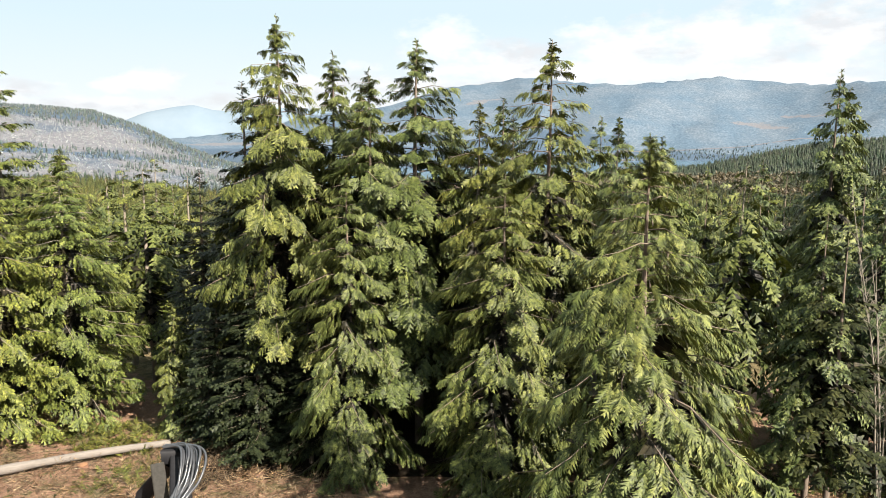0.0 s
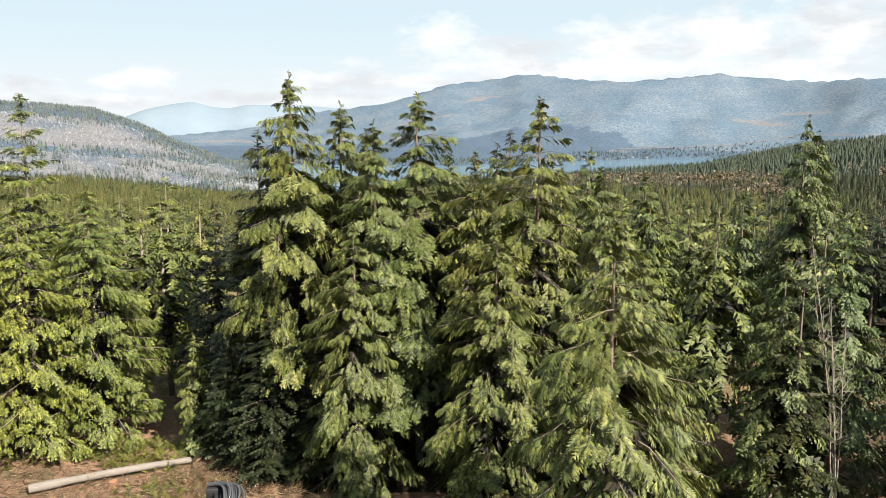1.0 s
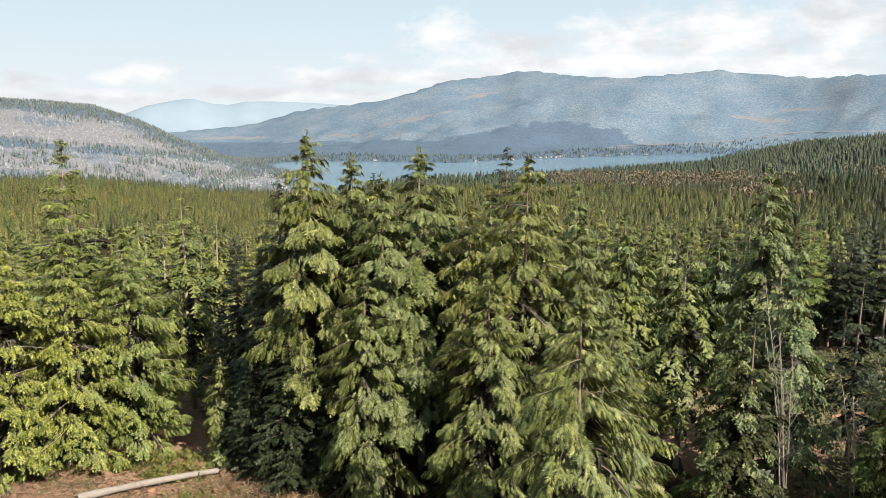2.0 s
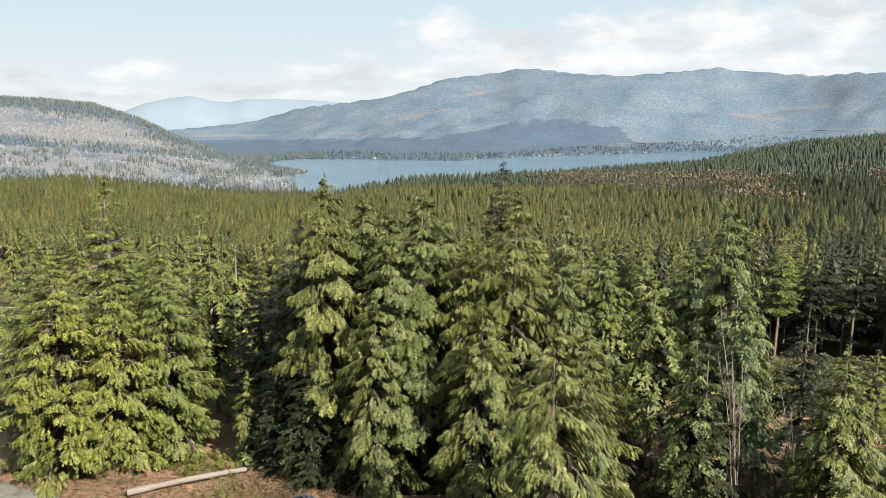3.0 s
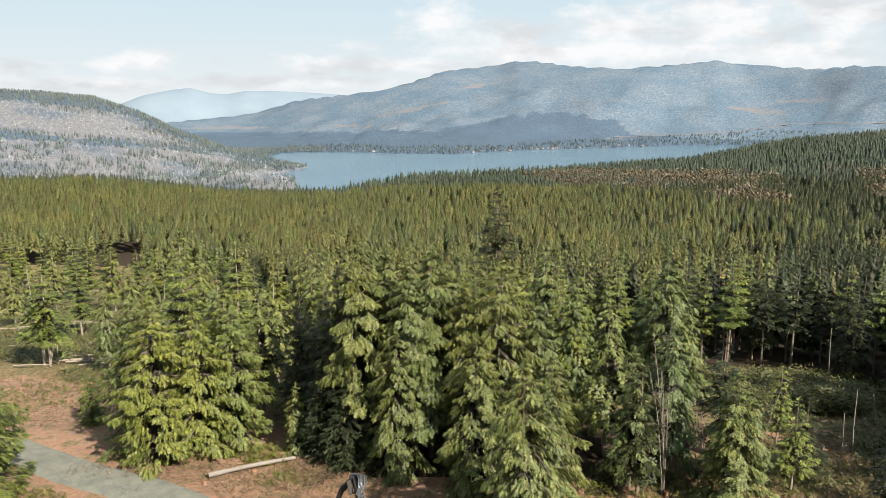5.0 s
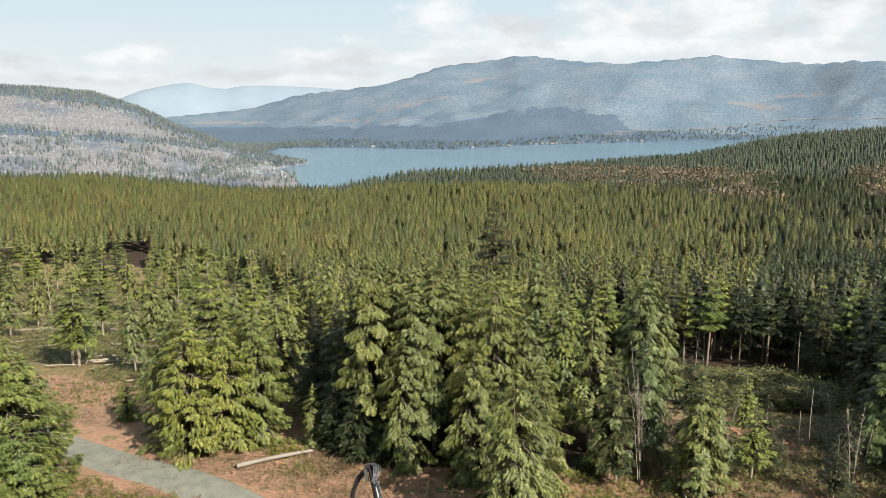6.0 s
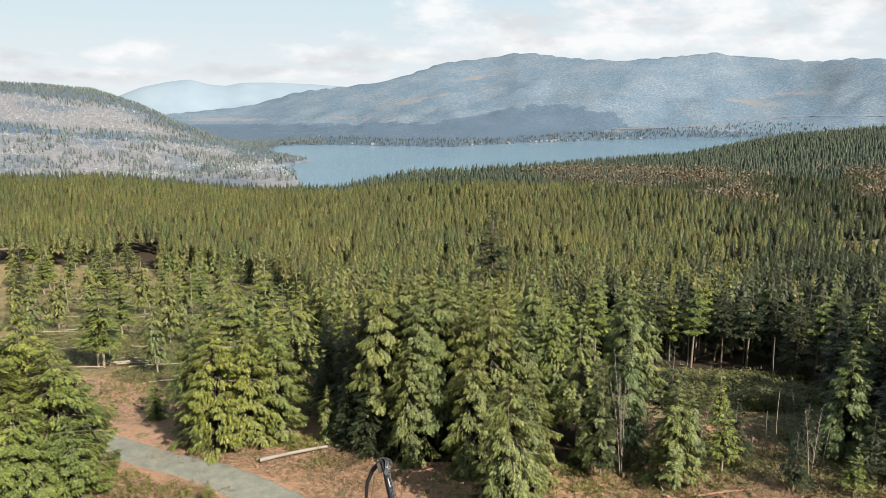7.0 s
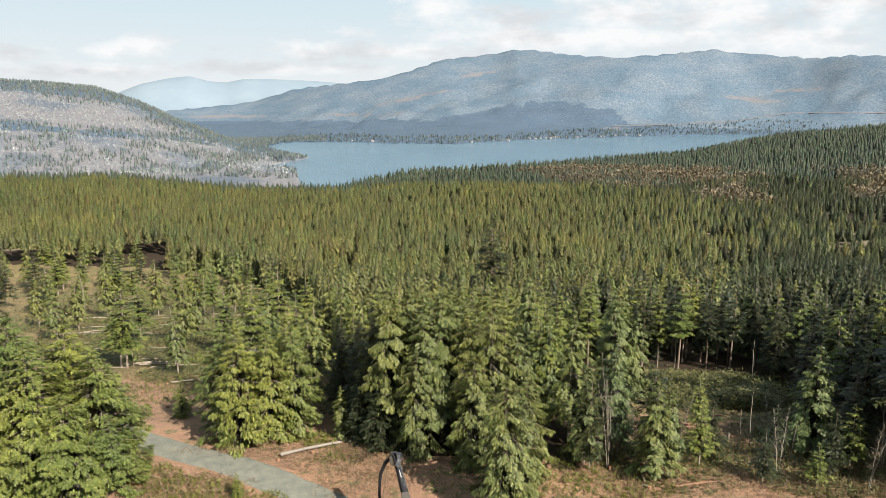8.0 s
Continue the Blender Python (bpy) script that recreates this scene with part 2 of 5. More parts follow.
# dark tones shared by conifer stands and painted cloud shadow
STAND_SHADOW_TONES = [(0.38, (0.032, 0.052, 0.077)), (0.52, (0.043, 0.064, 0.091)), (0.66, (0.058, 0.081, 0.106))]
# far bare cuts, greyed and blued for haze
HAZE_CUT_TONES = [(0.36, (0.086, 0.090, 0.099)), (0.64, (0.107, 0.108, 0.116))]
# distance haze is mixed into the base colours of these far slopes
HAZE_GREY_SLOPE = slope_material("hazy_leafless_slope", [(0.36, (0.059, 0.067, 0.077)), (0.5, (0.097, 0.101, 0.110)), (0.66, (0.141, 0.140, 0.146))], 0.13, 6,
                            [(0.40, (0.66, 0.76, 0.86)), (0.52, (1.04, 1.01, 1.0))], 0.006, STAND_SHADOW_TONES, HAZE_CUT_TONES)
HAZE_SLOPE = slope_material("hazy_mountain_slope", [(0.38, (0.047, 0.068, 0.091)), (0.52, (0.071, 0.095, 0.122)), (0.66, (0.101, 0.124, 0.150))], 0.10, 9,
                            [(0.40, (0.80, 0.89, 0.93)), (0.60, (1.10, 1.06, 1.02))], 0.005, STAND_SHADOW_TONES, HAZE_CUT_TONES)
# farthest range: pale blue base colour painted for haze
HAZE_RANGE = plain_ground("hazy_range", [(0.35, (0.102, 0.135, 0.166)), (0.65, (0.117, 0.149, 0.177))], 0.004, 0.2, 20)
GRAVEL = plain_ground("gravel", [(0.3, (0.070, 0.073, 0.062)), (0.7, (0.134, 0.137, 0.118))], 7.0, 0.6, 0.05, [(0.35, (0.82, 0.84, 0.84)), (0.65, (1.18, 1.16, 1.1))], 0.7)
STRIP = plain_ground("mown_strip", [(0.36, (0.081, 0.084, 0.092)), (0.64, (0.102, 0.099, 0.105))], 0.03)
SLASHED = plain_ground("slash_covered_soil", [(0.3, (0.035, 0.029, 0.017)), (0.5, (0.112, 0.090, 0.050)), (0.72, (0.230, 0.190, 0.120))], 2.2, 0.9, 0.35, [(0.35, (0.72, 0.82, 0.72)), (0.65, (1.25, 1.12, 1.0))], 0.15)
# needle litter, its colour darkened to near black for tree shade
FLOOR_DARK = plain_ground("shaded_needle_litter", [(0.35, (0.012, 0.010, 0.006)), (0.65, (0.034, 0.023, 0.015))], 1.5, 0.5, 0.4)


def water_material():
    m, n, l, b = material("lake_water", 0.16)
    p = world_co(n)
    f = noise_node(n, l, 0.004, 4, 0.6, p)
    l.new(ramp_node(n, l, f, [(0.35, (0.040, 0.080, 0.115)), (0.65, (0.055, 0.098, 0.132))]), b.inputs["Base Color"])
    bump_node(n, l, b, noise_node(n, l, 0.25, 4, 0.6, p), 1.0, 1.6)
    return m


WATER = water_material()


def plain(name, col, rough=0.5, metal=0.0):
    m, n, l, b = material(name, rough)
    f = noise_node(n, l, 14.0, 4, 0.6, world_co(n))
    l.new(ramp_node(n, l, f, [(0.3, tuple(0.8 * c for c in col)), (0.7, tuple(min(1, 1.2 * c) for c in col))]), b.inputs["Base Color"])
    b.inputs["Metallic"].default_value = metal
    b.inputs["Specular IOR Level"].default_value = 0.16 if rough > 0.5 else 0.5
    return m


# ---- mesh helpers ----
PLAIN_TINT = ("fern_leaf", "dry_twig", "cut_frond")


def mesh_of(name, verts, faces, mat, tint=None):
    """A mesh from vertex and face arrays (all faces with the same number of corners). tint: a colour for each vertex."""
    verts, faces = np.asarray(verts, np.float32), np.asarray(faces, np.int32)
    me = bpy.data.meshes.new(name)
    k = faces.shape[1]
    me.vertices.add(len(verts))
    me.vertices.foreach_set("co", verts.ravel())
    me.loops.add(faces.size)
    me.loops.foreach_set("vertex_index", faces.ravel())
    me.polygons.add(len(faces))
    me.polygons.foreach_set("loop_start", np.arange(0, faces.size, k, dtype=np.int32))
    me.update(calc_edges=True)
    for q in mat if isinstance(mat, (list, tuple)) else [mat]:
        me.materials.append(q)
    rgba = np.ones((len(verts), 4), np.float32)
    if tint is not None:
        rgba[:, :3] = tint
        me.attributes.new("tint", "FLOAT_COLOR", "POINT").data.foreach_set("color", rgba.ravel())
    elif any(q.name in PLAIN_TINT for q in me.materials):
        me.attributes.new("tint", "FLOAT_COLOR", "POINT").data.foreach_set("color", rgba.ravel())
    return me


def thing(name, label, category, x=0, y=0, z=0, turn=0, group="", kind=""):
    ob = new(name)
    ob.empty_display_size = 0.3
    ob.matrix_basis = pose(x, y, z, 0, 0, turn)
    return tagged(ob, label, category, group, kind)


def part(name, me, parent, label=""):
    ob = new(name, me)
    ob.parent = parent
    return tagged(ob, label)


def unit(v):
    return v / np.maximum(np.linalg.norm(v, axis=-1, keepdims=True), 1e-9)


def fbm(x, y, scale, octaves=4, seed=0):
    """Smooth value noise, about -1 to 1."""
    x, y = np.asarray(x, float) / scale, np.asarray(y, float) / scale
    total, amp = np.zeros(np.broadcast(x, y).shape), 0.5
    for o in range(octaves):
        xi, yi = np.floor(x), np.floor(y)
        u, v = x - xi, y - yi
        u, v = u * u * (3 - 2 * u), v * v * (3 - 2 * v)

        def h(i, j):
            q = np.sin((xi + i) * 127.1 + (yi + j) * 311.7 + seed * 74.7 + o * 17.3) * 43758.5453
            return (q - np.floor(q)) * 2 - 1
        total = total + amp * ((h(0, 0) * (1 - u) + h(1, 0) * u) * (1 - v) + (h(0, 1) * (1 - u) + h(1, 1) * u) * v)
        x, y, amp = x * 2.03 + 5.1, y * 2.03 - 3.7, amp * 0.5
    return total


# ---- the lie of the land ----
HUB = (-2.0, -53.0)     # the sheet of ground is drawn in rings round this point
HUB_Z, LAKE = 44.6, -122.6


def crest(az, table):
    return np.interp(az, [p[0] for p in table], [p[1] for p in table])


def rise(r, elevation):
    return HUB_Z + r * np.tan(np.radians(elevation))


NEAR_Z = [(-180, -30), (-31, -30), (-24, -34), (-16, -45), (-7.6, -49), (-2.4, -46), (3.2, -46), (9.7, -52), (18, -48), (25, -18), (31, -4), (60, 5), (180, -30)]
NEAR_R = [(-180, 700), (-31, 700), (-8, 690), (-2, 800), (4, 850), (10, 1000), (18, 1130), (31, 1150), (180, 1100)]
SHORE_R = [(-180, 1500), (-20, 1500), (-15, 1900), (-12.6, 2420), (-11.8, 2560), (-10, 2590), (-3.7, 2490), (1, 2430), (5.4, 2620), (9.6, 2780), (13.8, 2930), (21.3, 3270), (24, 3300), (180, 3300)]
MAIN_EL = [(-180, 1), (-40, 0), (-24, -1.6), (-20.3, -1.37), (-17.6, -1.11), (-13.7, -0.71), (-12.4, -0.3), (-11.2, 0.11), (-9.9, 0.36), (-7.4, 0.65), (-5.8, 0.82), (-3.2, 1.29), (-1.1, 1.95), (0.2, 2.41), (2.7, 2.70), (4.4, 2.82), (5.7, 3.14), (7.3, 3.09), (9.4, 2.80), (11.5, 2.63),
           (13.5, 2.57), (15.5, 2.67), (17.8, 2.84), (19.9, 3.04), (21.6, 2.71), (24.8, 2.47), (26.2, 2.33), (28.5, 2.51), (31, 2.35), (180, 2)]
LEFT_EL = [(-180, 1), (-40, 1.0), (-30, 0.62), (-27.3, 0.5), (-24.2, 0.17), (-21.4, -0.87), (-19.2, -1.95), (-15.8, -3.3), (-12.5, -4.3), (-11, -5.6), (180, -9)]
LEFT_R = [(-180, 2700), (-30, 2700), (-20, 2600), (-15, 2400), (-12, 2150), (-9, 1930), (180, 1900)]
FAR_EL = [(-180, 0), (-25, -0.8), (-23.0, -0.12), (-21.3, 0.58), (-19.4, 0.99), (-18.1, 1.15), (-16.7, 0.77), (-15.6, 0.70), (-14.4, 0.94), (-12.4, 0.96), (-9.5, 0.85), (-7.4, 0.70), (-4, 0.5), (0, 0.2), (180, 0)]


def smooth(f):
    f = np.clip(f, 0, 1)
    return f * f * (3 - 2 * f)


def land(x, y):
    """Height of the ground."""
    x, y = np.asarray(x, float), np.asarray(y, float)
    dx, dy = x - HUB[0], y - HUB[1]
    r, az = np.hypot(dx, dy), np.degrees(np.arctan2(dx, dy))
    # plateau with the road, then the wooded slope
    g = np.interp(y, [-200, 30, 45, 76, 110, 150, 206, 315, 600], [0, 0, -1, -5.5, -10.5, -17, -26, -34, -38])
    g = g + 0.28 * fbm(x, y, 9, 3, 1) * smooth((np.hypot(x + 26, y - 32) - 14) / 18) * smooth((y - 14) / 12) + 0.5 * fbm(x, y, 40, 2, 2) * smooth((y - 50) / 60)
    zc, rc = crest(az, NEAR_Z), crest(az, NEAR_R)
    g = g + (zc - g) * smooth((r - 330) / (rc - 330)) + 3.0 * fbm(x, y, 130, 3, 3) * smooth((r - 260) / 300)
    g = np.where(r > rc, np.maximum(g - (r - rc) * 0.3 - ((r - rc) / 90) ** 2, LAKE - 12), g)
    # slope left of the lake
    ze, re = rise(crest(az, LEFT_R), crest(az, LEFT_EL)), crest(az, LEFT_R)
    left = LAKE - 10 + (ze - LAKE + 10) * smooth((r - 1350) / (re - 1350)) ** 0.9
    left = np.where(r > re, ze - (r - re) * 0.25, left) + 7 * fbm(x, y, 260, 4, 4) * smooth((r - 1350) / 300) * smooth((-13 - az) / 4)
    edge = np.interp(r, [1300, 1560, 1640, 1690, 1760, 1860, 1950, 2020, 2150, 2350, 2500], [-9.8, -10.2, -10.3, -11.2, -12.2, -10.4, -9.1, -10.2, -11.6, -12.6, -13.5])
    left = np.maximum(left, LAKE - 12 + (14.5 + 8 * smooth((edge - az) / 7)) * smooth((edge - az) / 0.7) * (r < 2600))
    # mountain behind the lake
    rs, rm = crest(az, SHORE_R), 4350 + 160 * np.sin(az * 0.35)
    f = np.clip((r - rs) / (rm - rs), 0, None)
    # a low plain behind the shore on one side, steeper ground on the other
    plain_part = np.interp(az, [-25, -6, 1, 6, 32], [1, 1, 0.5, 0.2, 0.25])
    climb = plain_part * np.interp(f, [0, 0.3, 0.55, 0.75, 1], [0, 0.28, 0.40, 0.62, 1]) + (1 - plain_part) * (0.35 * np.clip(f, 0, 1) + 0.65 * smooth(f))
    el = np.degrees(np.arctan2(LAKE + 1.5 - HUB_Z, rs))
    main = rise(r, el + (crest(az, MAIN_EL) - el) * climb)
    main = np.where(f > 1, rise(rm, crest(az, MAIN_EL)) - (r - rm) * 0.45, main)
    main = main + (70 * np.abs(fbm(x, y, 520, 5, 5)) + 34 * fbm(x, y, 200, 4, 6) - 22) * np.sin(np.pi * np.clip(f, 0, 1)) * smooth(f * 3) * (1 - smooth((f - 0.6) / 0.35))
    main = np.where(r < rs, LAKE - 12, np.maximum(main, LAKE + 2 + 8 * np.clip(f, 0, 1)))
    zf = rise(4850.0, crest(az, FAR_EL))
    far = LAKE - 12 + (zf - LAKE + 12) * (1 - np.clip(np.abs(r - 4850) / 420, 0, 1) ** 1.5)
    back = np.maximum(np.maximum(left, main), far)
    return np.where(r < 1300, g, np.maximum(np.where(r < rc + 900, g, LAKE - 12), back))


def z_at(x, y):
    return float(land(x, y))


def dense(x, y):
    """True where the closed stand grows."""
    edge = np.interp(x, [-300, -200, -130, -90, -60, -42, -32, -20, -12, 14, 18, 27, 34, 54, 58, 63, 70, 200], [285, 270, 262, 240, 205, 172, 125, 72, 47, 45, 70, 78, 78, 74, 60, 44, 32, 30])
    # second area lies just right of view, added to shade the clearing
    return (y > edge + 2.5 * fbm(x, y, 14, 2, 8)) | ((x > 49 + 0.6 * (y - 24)) & (y > 20) & (y < 80))


def build_ground():
    az = np.concatenate([np.arange(-180, -36, 6.0), np.arange(-36, 36.01, 0.4), np.arange(42, 180, 6.0)])
    rings = [0.05, 8.0, 25.0, 45.0, 60.0]
    while rings[-1] < 4930:
        rings.append(rings[-1] * 1.0135)
    r = np.array(rings)
    A, Rr = np.meshgrid(np.radians(az), r)
    X, Y = HUB[0] + Rr * np.sin(A), HUB[1] + Rr * np.cos(A)
    Z = land(X, Y)
    na, nr = len(az), len(r)
    v = np.stack([X, Y, Z], -1).reshape(-1, 3)
    i, j = np.meshgrid(np.arange(nr - 1), np.arange(na), indexing="ij")
    k = (j + 1) % na
    f = np.stack([i * na + j, i * na + k, (i + 1) * na + k, (i + 1) * na + j], -1).reshape(-1, 4)
    me = mesh_of("ground", v, f, [SOIL, FLOOR_DARK, VALLEY, HAZE_GREY_SLOPE, HAZE_SLOPE, HAZE_RANGE, SLASHED])
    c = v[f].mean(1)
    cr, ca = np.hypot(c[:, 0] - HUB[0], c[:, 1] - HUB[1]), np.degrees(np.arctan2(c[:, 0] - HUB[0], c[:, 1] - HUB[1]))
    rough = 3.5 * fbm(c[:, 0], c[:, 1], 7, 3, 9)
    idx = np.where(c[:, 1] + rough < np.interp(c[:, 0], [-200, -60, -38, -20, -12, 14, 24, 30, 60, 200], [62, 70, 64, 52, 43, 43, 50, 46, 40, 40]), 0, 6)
    # the darkened litter also covers ground by the cedars where shade falls
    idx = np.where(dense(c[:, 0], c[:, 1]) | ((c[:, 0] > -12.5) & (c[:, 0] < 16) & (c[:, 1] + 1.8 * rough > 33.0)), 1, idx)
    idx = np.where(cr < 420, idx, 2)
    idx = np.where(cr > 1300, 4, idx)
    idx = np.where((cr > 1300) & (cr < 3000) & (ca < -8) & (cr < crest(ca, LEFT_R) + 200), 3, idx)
    # cover: conifer stands and painted cloud shadow in the first channel, bare cuts in the second
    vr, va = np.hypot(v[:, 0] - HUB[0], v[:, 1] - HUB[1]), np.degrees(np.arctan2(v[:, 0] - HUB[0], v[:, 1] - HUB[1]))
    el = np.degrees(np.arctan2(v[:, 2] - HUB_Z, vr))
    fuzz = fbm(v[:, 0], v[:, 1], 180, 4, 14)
    # dark shore wood and cloud shadow painted as one, outlined by view angle
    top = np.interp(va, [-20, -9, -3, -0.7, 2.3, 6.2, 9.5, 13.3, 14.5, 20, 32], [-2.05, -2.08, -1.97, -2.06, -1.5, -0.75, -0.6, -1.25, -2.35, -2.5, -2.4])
    far_shadow = smooth((top + 0.14 * fuzz - el) / 0.14 + 0.5) * (vr > 2400)
    # dark diagonal painted for a cloud's shadow on the left hill
    shadow_band = smooth((0.42 + 0.25 * fuzz - np.abs(el + 2.1 + (va + 31) * 0.105)) / 0.4) * (va < -13)
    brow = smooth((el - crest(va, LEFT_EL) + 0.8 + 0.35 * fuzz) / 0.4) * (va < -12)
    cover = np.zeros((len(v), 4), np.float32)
    cover[:, 0] = 0.62 * np.where(vr > crest(va, LEFT_R) + 200, far_shadow, np.where(va < -9, np.maximum(shadow_band, brow), far_shadow))
    for a0, e0, aw, eh, tilt in ((3.0, 1.32, 1.6, 0.20, 0.09), (-2.0, -0.45, 3.4, 0.20, 0.20), (-6.5, -1.70, 3.6, 0.16, 0.0), (-2.2, -1.66, 1.5, 0.12, 0.0), (22.6, -0.45, 2.2, 0.26, -0.1), (-15.5, -1.78, 4.0, 0.16, 0.0),
                                 (13.4, -2.62, 1.3, 0.14, 0.0), (2.4, 2.52, 0.8, 0.10, 0.05), (7.0, 0.5, 1.5, 0.10, 0.1), (25.5, 0.2, 2.0, 0.14, 0.05)):
        near = ((va - a0) / aw) ** 2 + ((el - e0 - (va - a0) * tilt) / eh) ** 2
        cover[:, 1] = np.maximum(cover[:, 1], 0.54 * np.clip(1.6 - near, 0, 1) * (vr > 2400))
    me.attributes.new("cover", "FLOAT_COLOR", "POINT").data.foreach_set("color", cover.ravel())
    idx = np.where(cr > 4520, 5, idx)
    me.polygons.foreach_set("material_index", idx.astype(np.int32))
    me.polygons.foreach_set("use_smooth", np.ones(len(f), bool))
    tagged(new("ground", me), "brown soil and wooded slopes falling to a lake below mountains", "ground", kind="structure")


build_ground()


def build_water():
    n = 72
    a = np.linspace(-40, 40, n)
    inner = np.stack([HUB[0] + 1250 * np.sin(np.radians(a)), HUB[1] + 1250 * np.cos(np.radians(a)), np.full(n, LAKE)], -1)
    outer = np.stack([HUB[0] + 3700 * np.sin(np.radians(a)), HUB[1] + 3700 * np.cos(np.radians(a)), np.full(n, LAKE)], -1)
    f = [(i, i + 1, n + i + 1, n + i) for i in range(n - 1)]
    tagged(new("water", mesh_of("water", np.concatenate([inner, outer]), np.array(f), WATER)), "calm blue lake below the mountain", "lake", kind="structure")


build_water()


# ---- trees ----
def tubes(paths, radii, sides=5):
    """Tapered poles along paths (count, steps, 3) with radii (count, steps)."""
    paths, radii = np.asarray(paths, float), np.asarray(radii, float)
    c, s = paths.shape[:2]
    way = unit(np.gradient(paths, axis=1))
    ref = np.where(np.abs(way[..., 2:3]) > 0.8, np.array([1.0, 0, 0]), np.array([0, 0, 1.0]))
    u = unit(np.cross(way, ref))
    w = np.cross(way, u)
    t = np.linspace(0, 2 * np.pi, sides, endpoint=False)
    v = paths[:, :, None] + radii[:, :, None, None] * (u[:, :, None] * np.cos(t)[:, None] + w[:, :, None] * np.sin(t)[:, None])
    i, j, k = np.meshgrid(np.arange(c), np.arange(s - 1), np.arange(sides), indexing="ij")
    k2 = (k + 1) % sides
    b = (i * s + j) * sides
    f = np.stack([b + k, b + k2, b + sides + k2, b + sides + k], -1).reshape(-1, 4)
    return v.reshape(-1, 3), f


def join(*pieces):
    vs, fs, n = [], [], 0
    for v, f in pieces:
        vs.append(np.asarray(v).reshape(-1, 3))
        fs.append(np.asarray(f) + n)
        n += len(vs[-1])
    return np.concatenate(vs), np.concatenate(fs)


def sprays(rng, base, axis, length, pairs, width=0.40, face=None, spread=0.8):
    """Feathered twigs: along each axis, pairs of pointed leaflets and one at the tip."""
    n = len(base)
    up = np.array([0, 0, 1.0]) if face is None else face
    side = unit(np.cross(axis, unit(up + 0.18 * rng.normal(size=(n, 3)))))
    tris = []
    L = length[:, None]
    for q in range(pairs):
        f = (q + 0.3) / (pairs + 0.3)
        for sgn in (-1, 1):
            p = base + axis * L * f
            d = unit(axis * 0.8 + sgn * side * spread + 0.20 * rng.normal(size=(n, 3)) + np.array([0, 0, -0.2]))
            ll = L * (0.62 - 0.32 * f) * rng.uniform(0.75, 1.2, (n, 1))
            wv = axis * ll * 0.5 * width
            tris.append(np.stack([p - wv, p + wv, p + d * ll], 1))
    p = base + axis * L * (0.7 if pairs else 0.0)
    tl = L * (0.45 if pairs else 1.0)
    tris.append(np.stack([p - side * tl * width * 0.5, p + side * tl * width * 0.5, p + axis * tl], 1))
    v = np.concatenate(tris).reshape(-1, 3)
    return v, np.arange(len(v)).reshape(-1, 3)


def feathers(rng, base, way, face, length, teeth, wide=0.42, bend=0.22):
    """Flat serrated sprays, one connected leaf each: a bending midrib with pointed side lobes that leave no gap at the rib."""
    n = len(base)
    across = unit(np.cross(way, face))
    up = np.cross(across, way)
    L = length[:, None, None]
    f = np.linspace(0, 1, teeth + 1)
    rib = base[:, None] + way[:, None] * L * f[None, :, None] - np.array([0, 0, bend]) * L * (f ** 2)[None, :, None]
    mid = 0.5 * (rib[:, :-1] + rib[:, 1:])
    g = (np.arange(teeth) + 0.5) / teeth
    span = wide * (0.35 + 1.3 * g * (1 - g) * 2.0) * (1.15 - 0.55 * g)
    tips = []
    for sgn in (-1, 1):
        k = rng.uniform(0.7, 1.3, (n, teeth, 1))
        tips.append(mid + L * span[None, :, None] * k * (sgn * across[:, None] + 0.75 * way[:, None] - 0.22 * up[:, None]) - np.array([0, 0, 0.10]) * L * k)
    v = np.concatenate([rib, tips[0], tips[1]], 1)
    j = np.arange(teeth)
    t = np.concatenate([np.stack([j, j + 1, teeth + 1 + j], -1), np.stack([j + 1, j, 2 * teeth + 1 + j], -1)])
    fc = (np.arange(n) * (3 * teeth + 1))[:, None, None] + t[None]
    return v.reshape(-1, 3), fc.reshape(-1, 3)


def skirts(q, base, height, width, layers, points, foot=0.1, droop=0.5, power=0.85, ragged=0.3, peak=0.6, notch=(0.3, 0.58)):
    """Close-set tiers of boughs round each stem, each tier a jagged drooping ring; one row of base and height for each tree."""
    n = len(base)
    h = height[:, None]
    k = np.arange(layers)[None]
    u = foot + (0.97 - foot) * (k + q.uniform(0.0, 0.7, (n, layers))) / layers
    rad = width * h * q.uniform(0.85, 1.18, (n, 1)) * (np.minimum(1.0, 1.04 * (1 - u)) ** power + 0.02) * q.uniform(0.85, 1.15, (n, layers))
    m = 2 * points
    ang = np.arange(m)[None, None] * 2 * np.pi / m + q.uniform(0, 6.28, (n, layers, 1)) + q.uniform(-0.5, 0.5, (n, layers, m)) * 2.2 / m
    odd = (np.arange(m) % 2)[None, None]
    r = rad[..., None] * np.where(odd, q.uniform(notch[0], notch[1], ang.shape), 1 + ragged * q.uniform(-1, 0.8, ang.shape))
    z = (u * h)[..., None] - droop * r * q.uniform(0.3, 1.3, ang.shape) + 0.06 * rad[..., None] * odd
    ring = np.stack([r * np.cos(ang), r * np.sin(ang), z], -1) + base[:, None, None]
    apex = base[:, None] + np.stack([0 * u, 0 * u, np.minimum(u * h + peak * rad + 0.012 * h, 1.0 * h)], -1)
    v = np.concatenate([apex[:, :, None], ring], 2)
    j = np.arange(m)
    f = np.stack([0 * j, 1 + j, 1 + (j + 1) % m], -1)
    f = (np.arange(n * layers) * (m + 1))[:, None, None] + f[None]
    return v.reshape(-1, 3), f.reshape(-1, 3)


